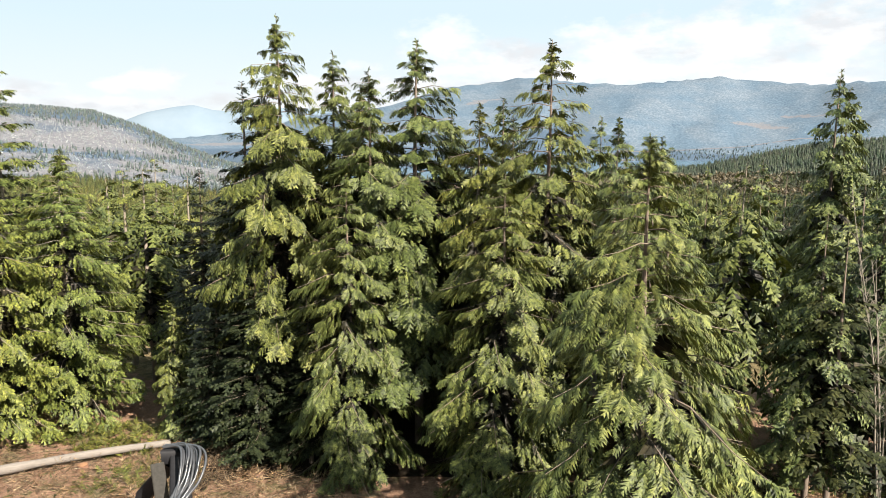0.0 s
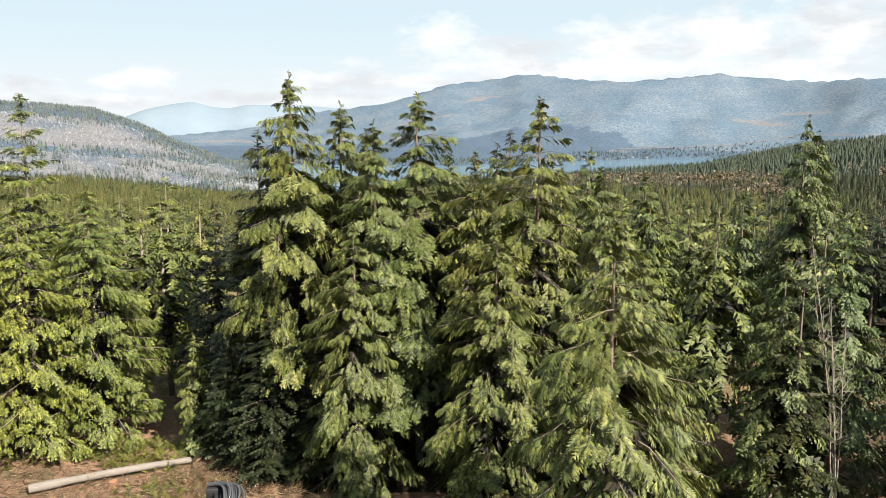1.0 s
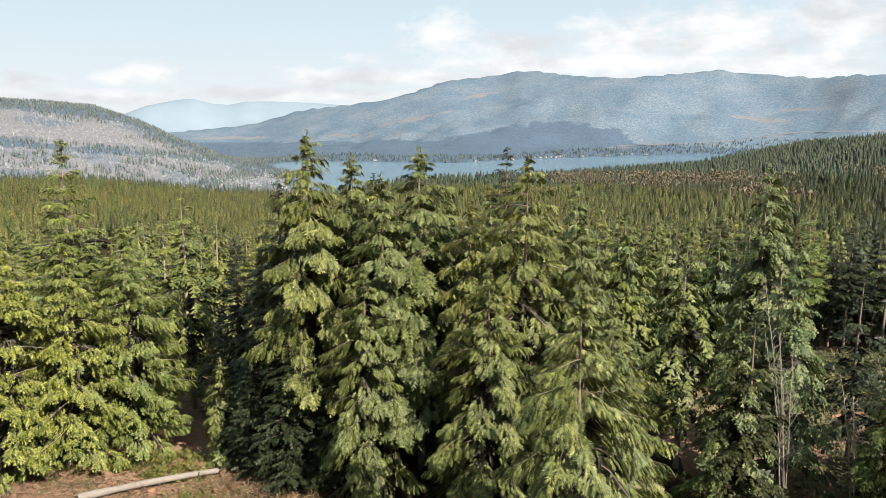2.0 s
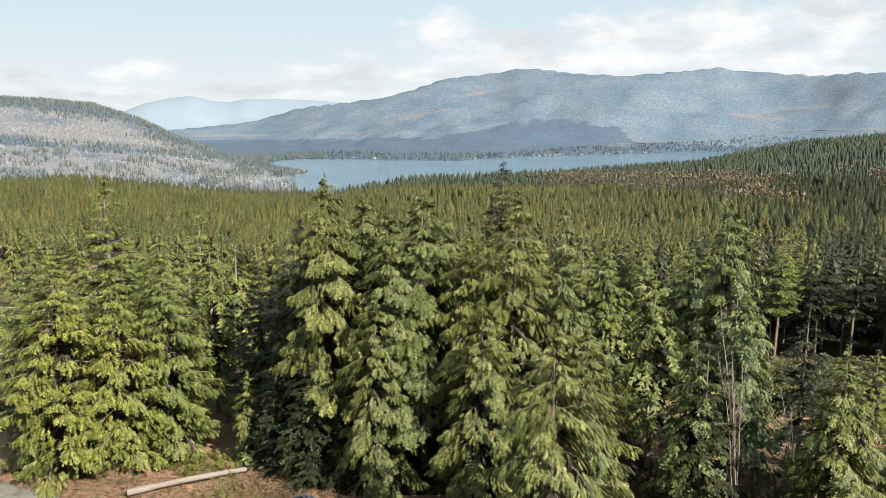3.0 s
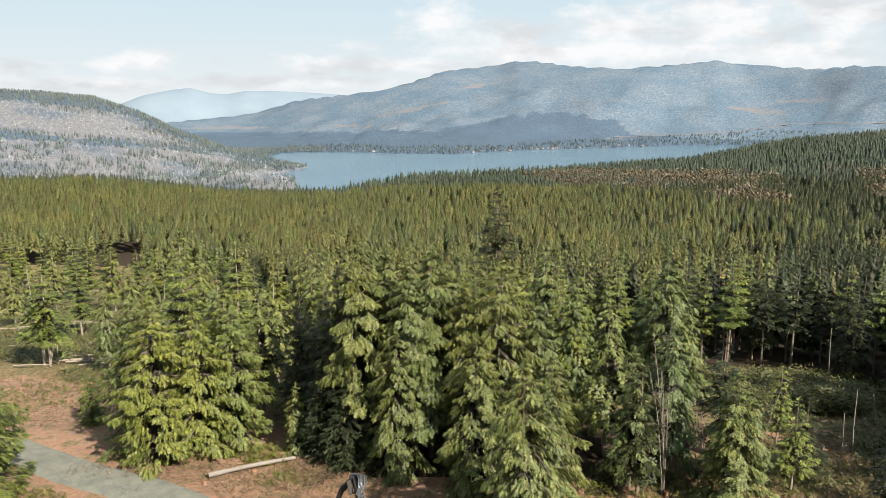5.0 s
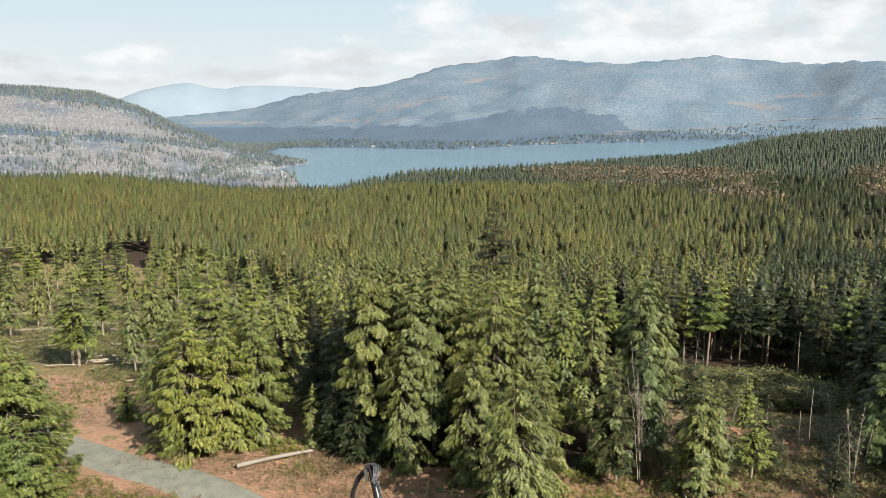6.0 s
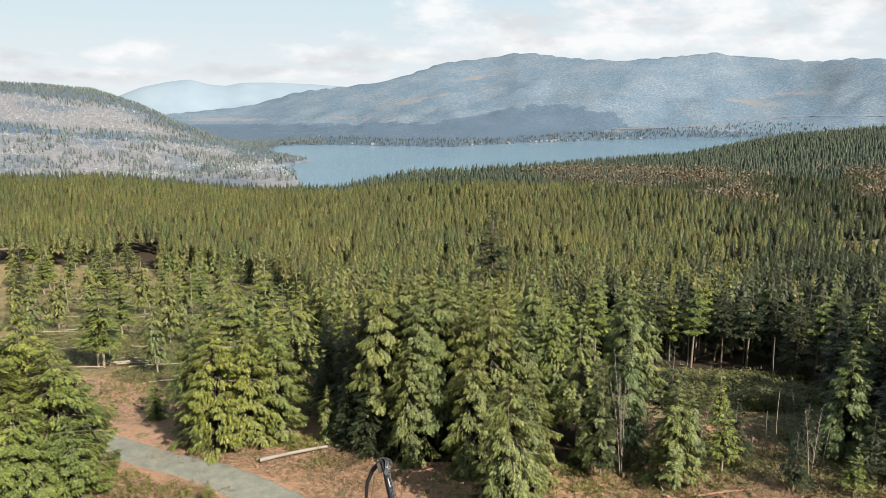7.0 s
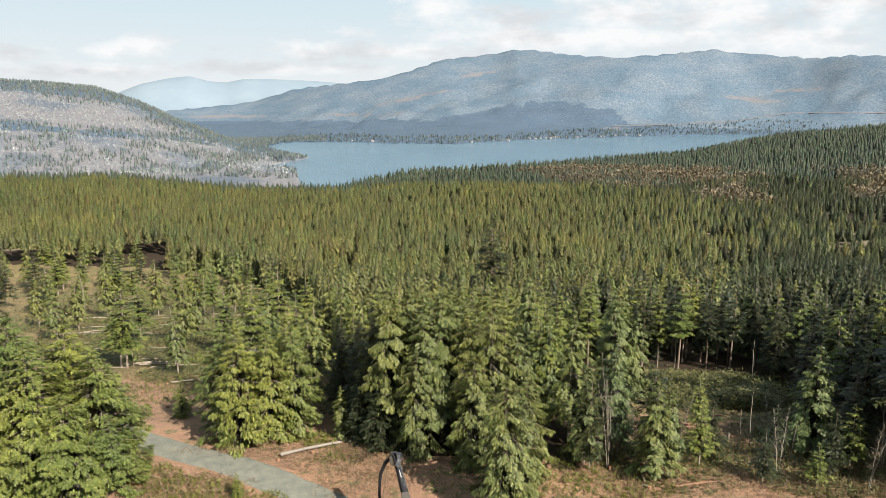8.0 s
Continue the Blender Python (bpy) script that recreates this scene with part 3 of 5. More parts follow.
def conifer(seed, height, radius, limbs, twigs, pairs, spray, style, bare=0.05, sides=5, width=0.3, core=500, tiers=22):
    """Wood and leaf arrays of one conifer: limbs that carry drooping fans of feathered twigs.
    style: cedar (hanging curtains), bushy (dense cone of short boughs), fir (level whorls)."""
    rng = np.random.default_rng(seed)
    if style == "fir":
        whorls = np.linspace(bare, 0.985, max(8, limbs // 6))
        u = np.repeat(whorls, 6) + rng.normal(0, 0.006, 6 * len(whorls))
        u = np.clip(u, bare, 0.99)
    else:
        u = bare + (0.985 - bare) * (np.arange(limbs) + rng.uniform(0, 1, limbs)) / limbs
    n = len(u)
    ang = np.arange(n) * 2.399963 + rng.normal(0, 0.35, n)
    lobes = 1 + 0.12 * np.sin(ang * 2 + u * 7 + seed) + 0.12 * np.sin(ang * 3 - u * 15 + seed * 2)
    if style == "bushy":
        prof = np.minimum(1.0, 1.75 * (1 - u) + 0.01) ** 0.72 * np.minimum(1, 0.85 + u * 2)
        reach = radius * prof * lobes * rng.uniform(0.80, 1.1, n)
        up, sag, tip, fan, hollow = 0.10 + 0.3 * u, 0.55, 0.25, 0.20, 0.40
    elif style == "cedar":
        prof = np.minimum(1.0, 2.0 * (1 - u) + 0.004) ** 0.78 * np.minimum(1, 0.8 + u * 2)
        reach = radius * prof * lobes * rng.uniform(0.70, 1.12, n)
        up, sag, tip, fan, hollow = -0.25 + 0.80 * u, 0.80, 0.36, 0.20, 0.30
    else:
        prof = np.minimum(1.0, 1.3 * (1 - u) + 0.01) ** 0.8 * np.minimum(1, 0.75 + u * 2)
        reach = radius * prof * lobes * rng.uniform(0.72, 1.1, n)
        up, sag, tip, fan, hollow = 0.12 + 0.5 * u, 0.45, 0.12, 0.24, 0.20
    out = np.stack([np.cos(ang), np.sin(ang), np.zeros(n)], -1)
    side = np.stack([-np.sin(ang), np.cos(ang), np.zeros(n)], -1)

    def at(i, s):
        lift = reach[i] * (up[i] * s - sag * s ** 2 + tip * s ** 4)
        bend = 0.10 * reach[i] * np.sin(s * 3 + ang[i] * 5)
        return np.stack([0 * s, 0 * s, u[i] * height + lift], -1) + out[i] * (reach[i] * s)[:, None] + side[i] * bend[:, None]

    # sprays to either side of each limb, hanging or level
    k = twigs
    weight = reach ** 1.1 + 0.08 * radius ** 1.1
    who = rng.choice(n, k, p=weight / weight.sum())
    inside = hollow * np.clip(reach[who] / radius, 0, 1)
    s = inside + (1.0 - inside) * rng.uniform(0, 1, k) ** 0.85
    w = rng.uniform(-1, 1, k)
    half = fan * reach[who] * np.sin(np.pi * np.clip(0.12 + 0.80 * s, 0, 1)) + 0.03
    base = at(who, s) + side[who] * (w * half)[:, None]
    base[:, 2] -= (0.6 if style == "cedar" else 0.3) * np.abs(w) * half
    hang = rng.uniform(0.4, 1.3, k) if style == "cedar" else rng.uniform(0.15, 0.8, k) if style == "bushy" else rng.uniform(-0.1, 0.35, k)
    hang = hang * np.clip(1.4 * (1 - u[who]) + 0.35, 0, 1)
    way = unit(out[who] * (0.45 + 0.3 * s[:, None]) + side[who] * (w * rng.uniform(0.3, 1.1, k))[:, None] + 0.14 * rng.normal(size=(k, 3)) - np.stack([0 * s, 0 * s, hang], -1))
    face = out[who] * (0.9 if style == "cedar" else 0.7 if style == "bushy" else 0.35) + np.array([0, 0, 0.6 if style == "cedar" else 0.8]) + 0.30 * rng.normal(size=(k, 3))
    long = spray * rng.uniform(0.6, 1.35, k) * np.clip(0.45 + reach[who] / radius, 0.45, 1.1)
    leaf = feathers(rng, base, way, face, long, pairs, width)
    # dead inner boughs, coloured near black for crown shade, a single blade each
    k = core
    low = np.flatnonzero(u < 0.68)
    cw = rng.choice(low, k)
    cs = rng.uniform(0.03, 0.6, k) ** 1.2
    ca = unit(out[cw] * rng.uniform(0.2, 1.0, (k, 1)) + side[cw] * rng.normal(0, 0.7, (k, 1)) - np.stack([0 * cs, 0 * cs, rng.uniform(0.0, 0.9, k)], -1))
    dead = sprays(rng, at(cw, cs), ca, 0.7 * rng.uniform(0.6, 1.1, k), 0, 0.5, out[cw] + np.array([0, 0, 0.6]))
    # leader
    k = max(8, twigs // 60)
    lu = rng.uniform(0.92, 1.0, k)
    lb = np.stack([0 * lu, 0 * lu, lu * height], -1)
    la = unit(np.stack([rng.normal(size=k), rng.normal(size=k), rng.uniform(0.1, 1.2, k)], -1))
    leaf = join(leaf, feathers(rng, lb, la, np.tile(np.array([0.3, -0.6, 0.7]), (k, 1)), 0.30 * (1.03 - lu) / 0.08 + 0.1, pairs, 0.3))
    # wood
    st = np.linspace(0, 1, 7)
    wob = np.stack([0.012 * height * np.sin(st * 4 + seed), 0.012 * height * np.cos(st * 3 + seed), 0 * st], -1) * (st * (1 - st))[:, None] * 2
    stem = (np.stack([0 * st, 0 * st, st * height - 0.3 * (st == 0)], -1) + wob)[None]
    r0 = 0.0095 * height + 0.02
    wood = tubes(stem, (r0 * (1 - st) ** 0.8 + 0.012)[None], 8)
    if sides:
        ss = np.array([0.0, 0.35, 0.7, 0.95])
        idx = np.arange(n)
        limb = np.stack([at(idx, np.full(n, q)) for q in ss], 1)
        rad = np.stack([(0.008 * reach + 0.012) * (1 - 0.8 * q) for q in ss], 1)
        wood = join(wood, tubes(limb, rad, 3))
    # dark tiers round the stem, painted for the same inner shade
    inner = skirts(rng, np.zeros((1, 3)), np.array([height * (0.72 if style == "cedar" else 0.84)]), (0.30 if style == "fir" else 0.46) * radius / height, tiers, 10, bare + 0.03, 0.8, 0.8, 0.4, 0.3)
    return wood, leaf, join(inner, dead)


def tree_kind(name, label, category, mat, wood_mat, *args, **kw):
    """Returns a function that plants such a tree; the meshes are shared."""
    (wv, wf), (lv, lf), (dv, df) = conifer(*args, **kw)
    trunk, crown = mesh_of("trunk", wv, wf, wood_mat), mesh_of("crown", *join((lv, lf), (dv, df)), [mat, INNER_SHADE])
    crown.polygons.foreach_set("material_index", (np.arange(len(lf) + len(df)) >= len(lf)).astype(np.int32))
    base_height = args[1]

    def plant(x, y, height, turn=0, wide=1.0, group="", text="", lean=0.0):
        k = height / base_height
        ob = thing(name, text or label, category, group=group)
        ob.matrix_basis = pose(x, y, z_at(x, y) - 0.1, lean, 0, turn) @ Matrix.Diagonal((k * wide, k * wide, k, 1))
        part("trunk", trunk, ob)
        part("crown", crown, ob)
        return ob
    return plant


CED = "tall western red cedar with drooping yellow-green sprays"
cedars = [tree_kind("cedar_tree", CED, "tree", CEDAR, BARK, 11, 20.0, 4.6, 96, 5600, 4, 0.48, "cedar", core=700, width=0.42, tiers=26),
          tree_kind("cedar_tree", CED, "tree", CEDAR, BARK, 12, 20.0, 4.4, 92, 5400, 4, 0.48, "cedar", core=700, width=0.42, tiers=26),
          tree_kind("cedar_tree", "broad cedar hung with cool green feathered sprays", "tree", COOL_CEDAR, BARK, 13, 16.0, 4.0, 116, 8800, 5, 0.36, "cedar", core=1000, width=0.40, tiers=32),
          tree_kind("cedar_tree", CED, "tree", CEDAR, BARK, 14, 20.0, 4.6, 80, 5400, 4, 0.48, "cedar", bare=0.32, core=600, width=0.42, tiers=24),
          tree_kind("cedar_tree", CED, "tree", CEDAR, BARK, 15, 20.0, 4.2, 80, 3000, 3, 0.62, "cedar", bare=0.12, sides=0, core=400, width=0.44),
          tree_kind("cedar_tree", "slender dark green cedar standing beside the felled clearing", "tree", COOL_CEDAR, BARK, 16, 20.0, 3.9, 78, 2800, 3, 0.58, "cedar", bare=0.18, sides=0, core=400, width=0.42)]
FIRL = "dense green fir with level boughs at the clearing's edge"
firs = [tree_kind("fir_tree", FIRL, "tree", FIR, PALE_BARK, 21, 16.0, 3.6, 120, 3600, 3, 0.48, "fir", bare=0.05, width=0.36, core=600),
        tree_kind("fir_tree", FIRL, "tree", FIR, PALE_BARK, 22, 16.0, 3.4, 120, 3500, 3, 0.48, "fir", bare=0.06, width=0.36, core=600),
        tree_kind("fir_tree", "bushy yellow-green conifer with drooping boughs beside the gravel road", "tree", FIR, PALE_BARK, 23, 16.0, 4.3, 130, 5600, 3, 0.44, "bushy", bare=0.10, width=0.38, core=800, tiers=26)]
DFL = "dark blue-green fir with sparse level whorls, darkened for shade"
dark_firs = [tree_kind("dark_fir_tree", DFL, "tree", DARK_SHADE_FIR, BARK, 31, 20.0, 3.0, 126, 2200, 3, 0.60, "fir", bare=0.12, core=400, width=0.34)]
THL = "slender conifer with a bare lower trunk standing among slash"
thinned = [tree_kind("thinned_conifer", THL, "tree", FIR, PALE_BARK, 41, 14.0, 2.6, 72, 460, 3, 0.70, "fir", bare=0.30, sides=0, width=0.38, core=200, tiers=14),
           tree_kind("thinned_conifer", THL, "tree", CEDAR, PALE_BARK, 42, 14.0, 2.3, 72, 460, 3, 0.70, "cedar", bare=0.26, sides=0, width=0.40, core=200, tiers=14)]
# dark-needled copy, its colour standing in for shade round the clearing
thinned.append(tree_kind("thinned_conifer", THL, "tree", DARK_SHADE_FIR, BARK, 43, 14.0, 2.4, 72, 460, 3, 0.70, "fir", bare=0.22, sides=0, width=0.38, core=200, tiers=14))
MDL = "plantation conifer in a dense stand"
mids = [tree_kind("plantation_conifer", MDL, "tree", q, BARK, sd, 16.0, rr, 80, int(1.25 * nn), 3, 0.68, st, bare=0.16, sides=0, width=0.40, core=150, tiers=14)
        for sd, q, rr, nn, st in ((51, FIR, 2.5, 520, "fir"), (53, CEDAR, 2.6, 540, "cedar"), (54, CEDAR, 2.3, 500, "fir"), (52, FIR, 2.6, 520, "bushy"), (55, DARK_SHADE_FIR, 2.3, 500, "fir"))]
mids += [tree_kind("plantation_conifer", "plantation conifer with a bare lower trunk beside the clearing", "tree", q, BARK, sd, 16.0, 2.5, 56, 520, 3, 0.68, "fir", bare=0.42, sides=0, width=0.40, core=150, tiers=10) for sd, q in ((56, FIR), (57, DARK_SHADE_FIR))]

rng = np.random.default_rng(7)
FRONT = "cedars in the front clump"
# kind, x, y, height, width
for kind, x, y, h, wd in ((3, -8.1, 37.3, 22.2, 0.85), (3, -1.3, 37.9, 21.2, 1.1), (3, -5.7, 39.5, 20.8, 0.9), (3, -3.6, 36.6, 19.6, 0.95),
                          (1, 5.0, 35.0, 20.6, 1.0), (1, -4.4, 33.6, 14.5, 0.95), (2, 5.3, 19.1, 16.2, 1.0),
                          (2, 7.4, 22.0, 13.0, 0.85), (1, 2.6, 31.0, 14.5, 1.1), (0, 8.2, 35.0, 17.0, 0.9), (4, 3.2, 40.0, 18.5, 1.0), (3, -9.6, 41.5, 18.5, 0.9),
                          (0, 1.8, 36.6, 18.0, 0.9), (4, -4.6, 42.5, 19.5, 1.0), (4, 0.5, 43.5, 18.0, 1.0), (4, 7.0, 40.5, 17.5, 1.0), (1, 8.6, 28.0, 13.5, 1.1)):
    cedars[kind](x, y, h, turn=float(rng.uniform(0, 360)), wide=wd * 0.97, group=FRONT)
cedars[4](-14.6, 39.0, 7.5, 30, 0.9, text="small cedar half in shade with a few lit boughs")
dark_firs[0](-10.2, 38.4, 19.2, 40)
# firs added to darken the shaded gap left of the cedars
for x, y, h, wd in ((-12.6, 43.0, 14.5, 1.2), (-15.4, 47.0, 15.0, 1.2), (-10.0, 46.0, 16.5, 1.2), (-13.2, 50.0, 15.0, 1.2), (-9.2, 35.4, 11.0, 1.35), (-11.8, 37.6, 10.0, 1.4), (-6.6, 35.0, 9.0, 1.4)):
    dark_firs[0](x, y, h, turn=float(rng.uniform(0, 360)), wide=wd)
LEFT = "firs beside the gravel road"
for kind, x, y, h, wd in ((2, -27.4, 36.9, 16.8, 0.82), (2, -24.0, 38.5, 15.5, 0.82), (2, -21.2, 41.0, 15.5, 0.82), (2, -30.3, 40.0, 16.0, 0.82), (2, -22.6, 44.0, 16.0, 0.82),
                          (2, -44.8, 29.0, 19.0, 1.15), (2, -50.0, 27.0, 20.5, 1.15), (2, -46.5, 23.5, 18.0, 1.2), (2, -40.9, 27.0, 16.5, 1.1), (2, -54.0, 30.0, 20.5, 1.15), (2, -42.5, 22.5, 13.0, 1.2), (2, -50.5, 21.0, 15.5, 1.25), (2, -47.0, 32.5, 16.0, 1.2), (2, -41.2, 31.2, 13.0, 1.1), (2, -38.6, 24.6, 9.5, 1.2)):
    firs[kind](x, y, h, turn=float(rng.uniform(0, 360)), wide=wd, group=LEFT)
firs[0](-27.4, 46.0, 22.0, 100, 0.9)
dark_firs[0](10.8, 115.0, 29.0, 200, 1.35)
firs[1](-38.6, 47.3, 6.5, 20, 1.1, text="small green fir at the road bend")
firs[1](-24.2, 23.0, 3.2, 20, 1.1, text="small green fir on the road verge")
RIGHT = "conifers round the felled clearing"
for kind, x, y, h, wd in ((5, 21.9, 41.8, 20.2, 0.85), (5, 23.4, 43.5, 19.4, 0.8)):
    cedars[kind](x, y, h, turn=float(rng.uniform(0, 360)), wide=wd, group=RIGHT)
for x, y, h, wd in ((12.2, 58.0, 20.0, 0.85), (26.0, 60.5, 17.0, 0.9), (18.5, 52.0, 15.5, 0.9), (23.8, 27.5, 12.5, 1.2), (26.8, 31.5, 9.5, 1.1), (20.2, 33.5, 15.0, 0.95), (16.2, 31.0, 13.0, 0.95), (45.0, 33.0, 15.0, 1.15), (29.5, 58.0, 14.0, 1.0), (13.5, 46.0, 17.0, 1.0)):
    cedars[5](x, y, h, turn=float(rng.uniform(0, 360)), wide=wd, group=RIGHT)
for kind, x, y, h, wd in ((0, 33.0, 39.5, 9.0, 1.0), (0, 47.5, 28.5, 9.0, 1.2), (2, 50.5, 34.0, 11.0, 1.4), (0, 41.5, 24.5, 6.0, 1.2), (2, 48.5, 39.5, 10.0, 1.4), (2, 36.0, 26.0, 7.0, 1.3), (2, 32.5, 33.0, 8.0, 1.4), (2, 58.5, 39.5, 14.0, 1.5), (2, 54.0, 38.0, 14.0, 1.2), (2, 57.0, 47.0, 15.0, 1.2),
                          (2, 16.6, 30.0, 12.0, 1.1), (2, 20.8, 36.5, 14.0, 1.2), (2, 24.6, 31.0, 10.0, 1.1), (2, 26.5, 37.5, 13.0, 1.1), (1, 15.5, 38.0, 15.0, 1.2), (0, 30.0, 30.0, 9.0, 1.1), (2, 50.5, 43.0, 12.0, 1.2), (2, 39.5, 31.0, 8.0, 1.0), (2, 44.5, 27.0, 9.0, 1.1), (2, 53.5, 52.0, 13.0, 1.1)):
    thinned[kind](x, y, h, turn=float(rng.uniform(0, 360)), wide=wd, group=RIGHT)
THIN = "conifers standing in the thinned stand"
SPOTS = [(1, -48.6, 73.8, 13.5, 1.0), (0, -59.5, 78.0, 15.5, 1.3), (0, -61.0, 79.0, 15.0, 1.3), (1, -56.0, 100.0, 15.0, 1.1), (0, -45.0, 92.0, 14.5, 1.1),
         (1, -38.0, 84.0, 17.0, 1.2), (0, -31.7, 82.0, 19.5, 1.1), (1, -30.0, 66.0, 16.0, 1.2), (0, -25.0, 58.0, 16.0, 1.3), (1, -21.0, 52.0, 15.5, 1.4), (1, -34.0, 57.0, 13.0, 1.3), (0, -27.0, 74.0, 16.0, 1.2), (1, -22.0, 64.0, 16.0, 1.3)]
while len(SPOTS) < 66:
    ty = float(rng.uniform(80, 262))
    tx = float(rng.uniform(-0.62 * (ty + 60), -20))
    if not dense(tx, ty) and ty > 62 - tx * 0.20 + rng.uniform(0, 14) and min((tx - p[1]) ** 2 + (ty - p[2]) ** 2 for p in SPOTS) > (120 if ty < 150 else 90):
        SPOTS.append((int(rng.choice([0, 1, 2], p=[0.45, 0.4, 0.15])), tx, ty, float(rng.uniform(12, 16.5)), float(rng.uniform(0.95, 1.35))))
for kind, x, y, h, wd in SPOTS:
    thinned[kind](x, y, h, turn=float(rng.uniform(0, 360)), wide=wd, group=THIN)


# ---- the dense woods ----
def lattice(r0, r1, step, seed, a0=-36, a1=37):
    """Jittered planting places between two distances from the hub."""
    q = np.random.default_rng(seed)
    gx, gy = np.meshgrid(np.arange(-r1, r1, step), np.arange(-60, r1, step))
    gx, gy = gx + q.uniform(-0.38, 0.38, gx.shape) * step, gy + q.uniform(-0.38, 0.38, gy.shape) * step
    r, az = np.hypot(gx - HUB[0], gy - HUB[1]), np.degrees(np.arctan2(gx - HUB[0], gy - HUB[1]))
    # reaches wider near the hub, for unseen shade-casting trees on the right
    ok = (r >= r0) & (r < r1) & (az > a0) & (az < np.where(r < 160, a1 + 30, a1)) & dense(gx, gy)
    return gx[ok], gy[ok]


def belt(x, y):
    """True in the belt of broadleaved wood between the plantation and the wooded hill."""
    dx, dy = x - HUB[0], y - HUB[1]
    r, az = np.hypot(dx, dy), np.degrees(np.arctan2(dx, dy))
    el = np.degrees(np.arctan2(land(x, y) + 13 - HUB_Z, r))
    hi = np.interp(az, [6, 10, 14, 18, 25, 31], [-5.6, -5.2, -5.2, -5.2, -4.85, -4.6])
    lo = np.interp(az, [6, 10, 18, 25, 31], [-5.6, -6.3, -7.1, -7.4, -6.6])
    return (el < hi) & (el > lo) & (az > 6)


def far_trees(name, label, x, y, heights, boughs, mat, seed, width=0.26, droop=0.48, foot=0.30, power=0.74):
    """Many conifers in one mesh: each has a ragged cone of folded, drooping boughs round an inner cone tinted darker
    for shade.
    """
    q = np.random.default_rng(seed)
    n, k = len(x), boughs
    base = np.stack([x, y, land(x, y)], -1)[:, None]
    h = heights[:, None]
    d = (1 - foot) * ((np.arange(k)[None] + q.uniform(0, 1, (n, k))) / k) ** 0.72
    ang = np.arange(k)[None] * 2.399963 + q.uniform(0, 6.28, (n, 1)) + q.normal(0, 0.3, (n, k))
    rad = width * h * q.uniform(0.82, 1.15, (n, 1)) * (np.minimum(1.0, 1.25 * d) ** power + 0.025) * q.uniform(0.72, 1.15, (n, k))
    out = np.stack([np.cos(ang), np.sin(ang), 0 * ang], -1)
    side = np.stack([-np.sin(ang), np.cos(ang), 0 * ang], -1)
    up = np.array([0, 0, 1.0])
    z0 = ((1 - d) * h)[..., None]
    r = rad[..., None]
    half = r * q.uniform(0.14, 0.27, (n, k, 1)) + 0.06
    dr = droop * q.uniform(0.6, 1.4, (n, k, 1))
    root = base + up * np.minimum(z0 + 0.12 * r, h[..., None]) + out * r * 0.30
    tip = base + up * (z0 - dr * r) + out * r
    lo = base + up * (z0 - 0.35 * dr * r * q.uniform(0.5, 1.2, (n, k, 1))) + out * r * q.uniform(0.62, 0.82, (n, k, 1))
    v = np.stack([root, lo - side * half, tip, lo + side * half], 2).reshape(-1, 3)
    i = np.arange(n * k)[:, None] * 4
    f = np.concatenate([i + np.array([[0, 1, 2]]), i + np.array([[0, 2, 3]])])
    own = np.stack([q.uniform(0.62, 1.22, n), q.uniform(0.66, 1.16, n), q.uniform(0.7, 1.2, n)], -1) * 0.35 + q.uniform(0.36, 0.86, (n, 1))
    tint = np.repeat(own, k * 4, axis=0)
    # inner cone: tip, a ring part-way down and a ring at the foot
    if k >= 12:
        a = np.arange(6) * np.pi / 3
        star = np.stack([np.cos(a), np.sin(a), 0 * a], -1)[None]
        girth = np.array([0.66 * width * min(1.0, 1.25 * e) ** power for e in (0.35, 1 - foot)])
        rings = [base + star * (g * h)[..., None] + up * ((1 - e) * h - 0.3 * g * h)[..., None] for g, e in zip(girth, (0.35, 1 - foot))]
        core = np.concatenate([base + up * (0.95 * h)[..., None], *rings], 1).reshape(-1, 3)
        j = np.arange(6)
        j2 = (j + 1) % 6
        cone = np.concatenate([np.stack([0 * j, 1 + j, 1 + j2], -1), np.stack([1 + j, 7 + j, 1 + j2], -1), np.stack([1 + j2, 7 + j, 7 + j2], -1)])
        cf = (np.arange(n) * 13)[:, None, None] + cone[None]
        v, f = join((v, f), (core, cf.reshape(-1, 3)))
        # shade inside the crown is painted: inner cone at half the tint
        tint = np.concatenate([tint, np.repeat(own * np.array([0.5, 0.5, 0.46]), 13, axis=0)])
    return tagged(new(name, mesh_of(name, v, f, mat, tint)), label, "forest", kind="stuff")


x, y = lattice(0, 190, 4.6, 3)
order = np.argsort(np.hypot(x - 14, (y - 40) * 1.25) + 60 * (x < -70))
x, y = x[order], y[order]
q = np.random.default_rng(5)
STAND = "conifers along the front of the dense stand"
NEAREST = 190
for i in range(min(NEAREST, len(x))):
    # right-hand trees mostly get dark needles in place of shade
    cool = x[i] > 26 + q.normal(0, 10)
    # trees out of view on the right are raised to cast shade
    mids[int(q.choice([5, 6, 3, 4], p=[0.22, 0.48, 0.1, 0.2]) if cool else q.choice([0, 1, 2, 3], p=[0.3, 0.3, 0.2, 0.2]))](float(x[i]), float(y[i]), float(q.uniform(22, 25) if x[i] > 0.62 * (y[i] + 53) and y[i] < 80 else q.uniform(14, 17.5)), float(q.uniform(0, 360)), float(q.uniform(0.9, 1.2)), STAND)
xn, yn = x[NEAREST:], y[NEAREST:]
x, y = lattice(190, 330, 4.9, 9)
xr, yr = np.concatenate([xn, x]), np.concatenate([yn, y])
some = (fbm(xr, yr, 20, 3, 45) > -0.26) | (xr < -50)
xr, yr = xr[some], yr[some]
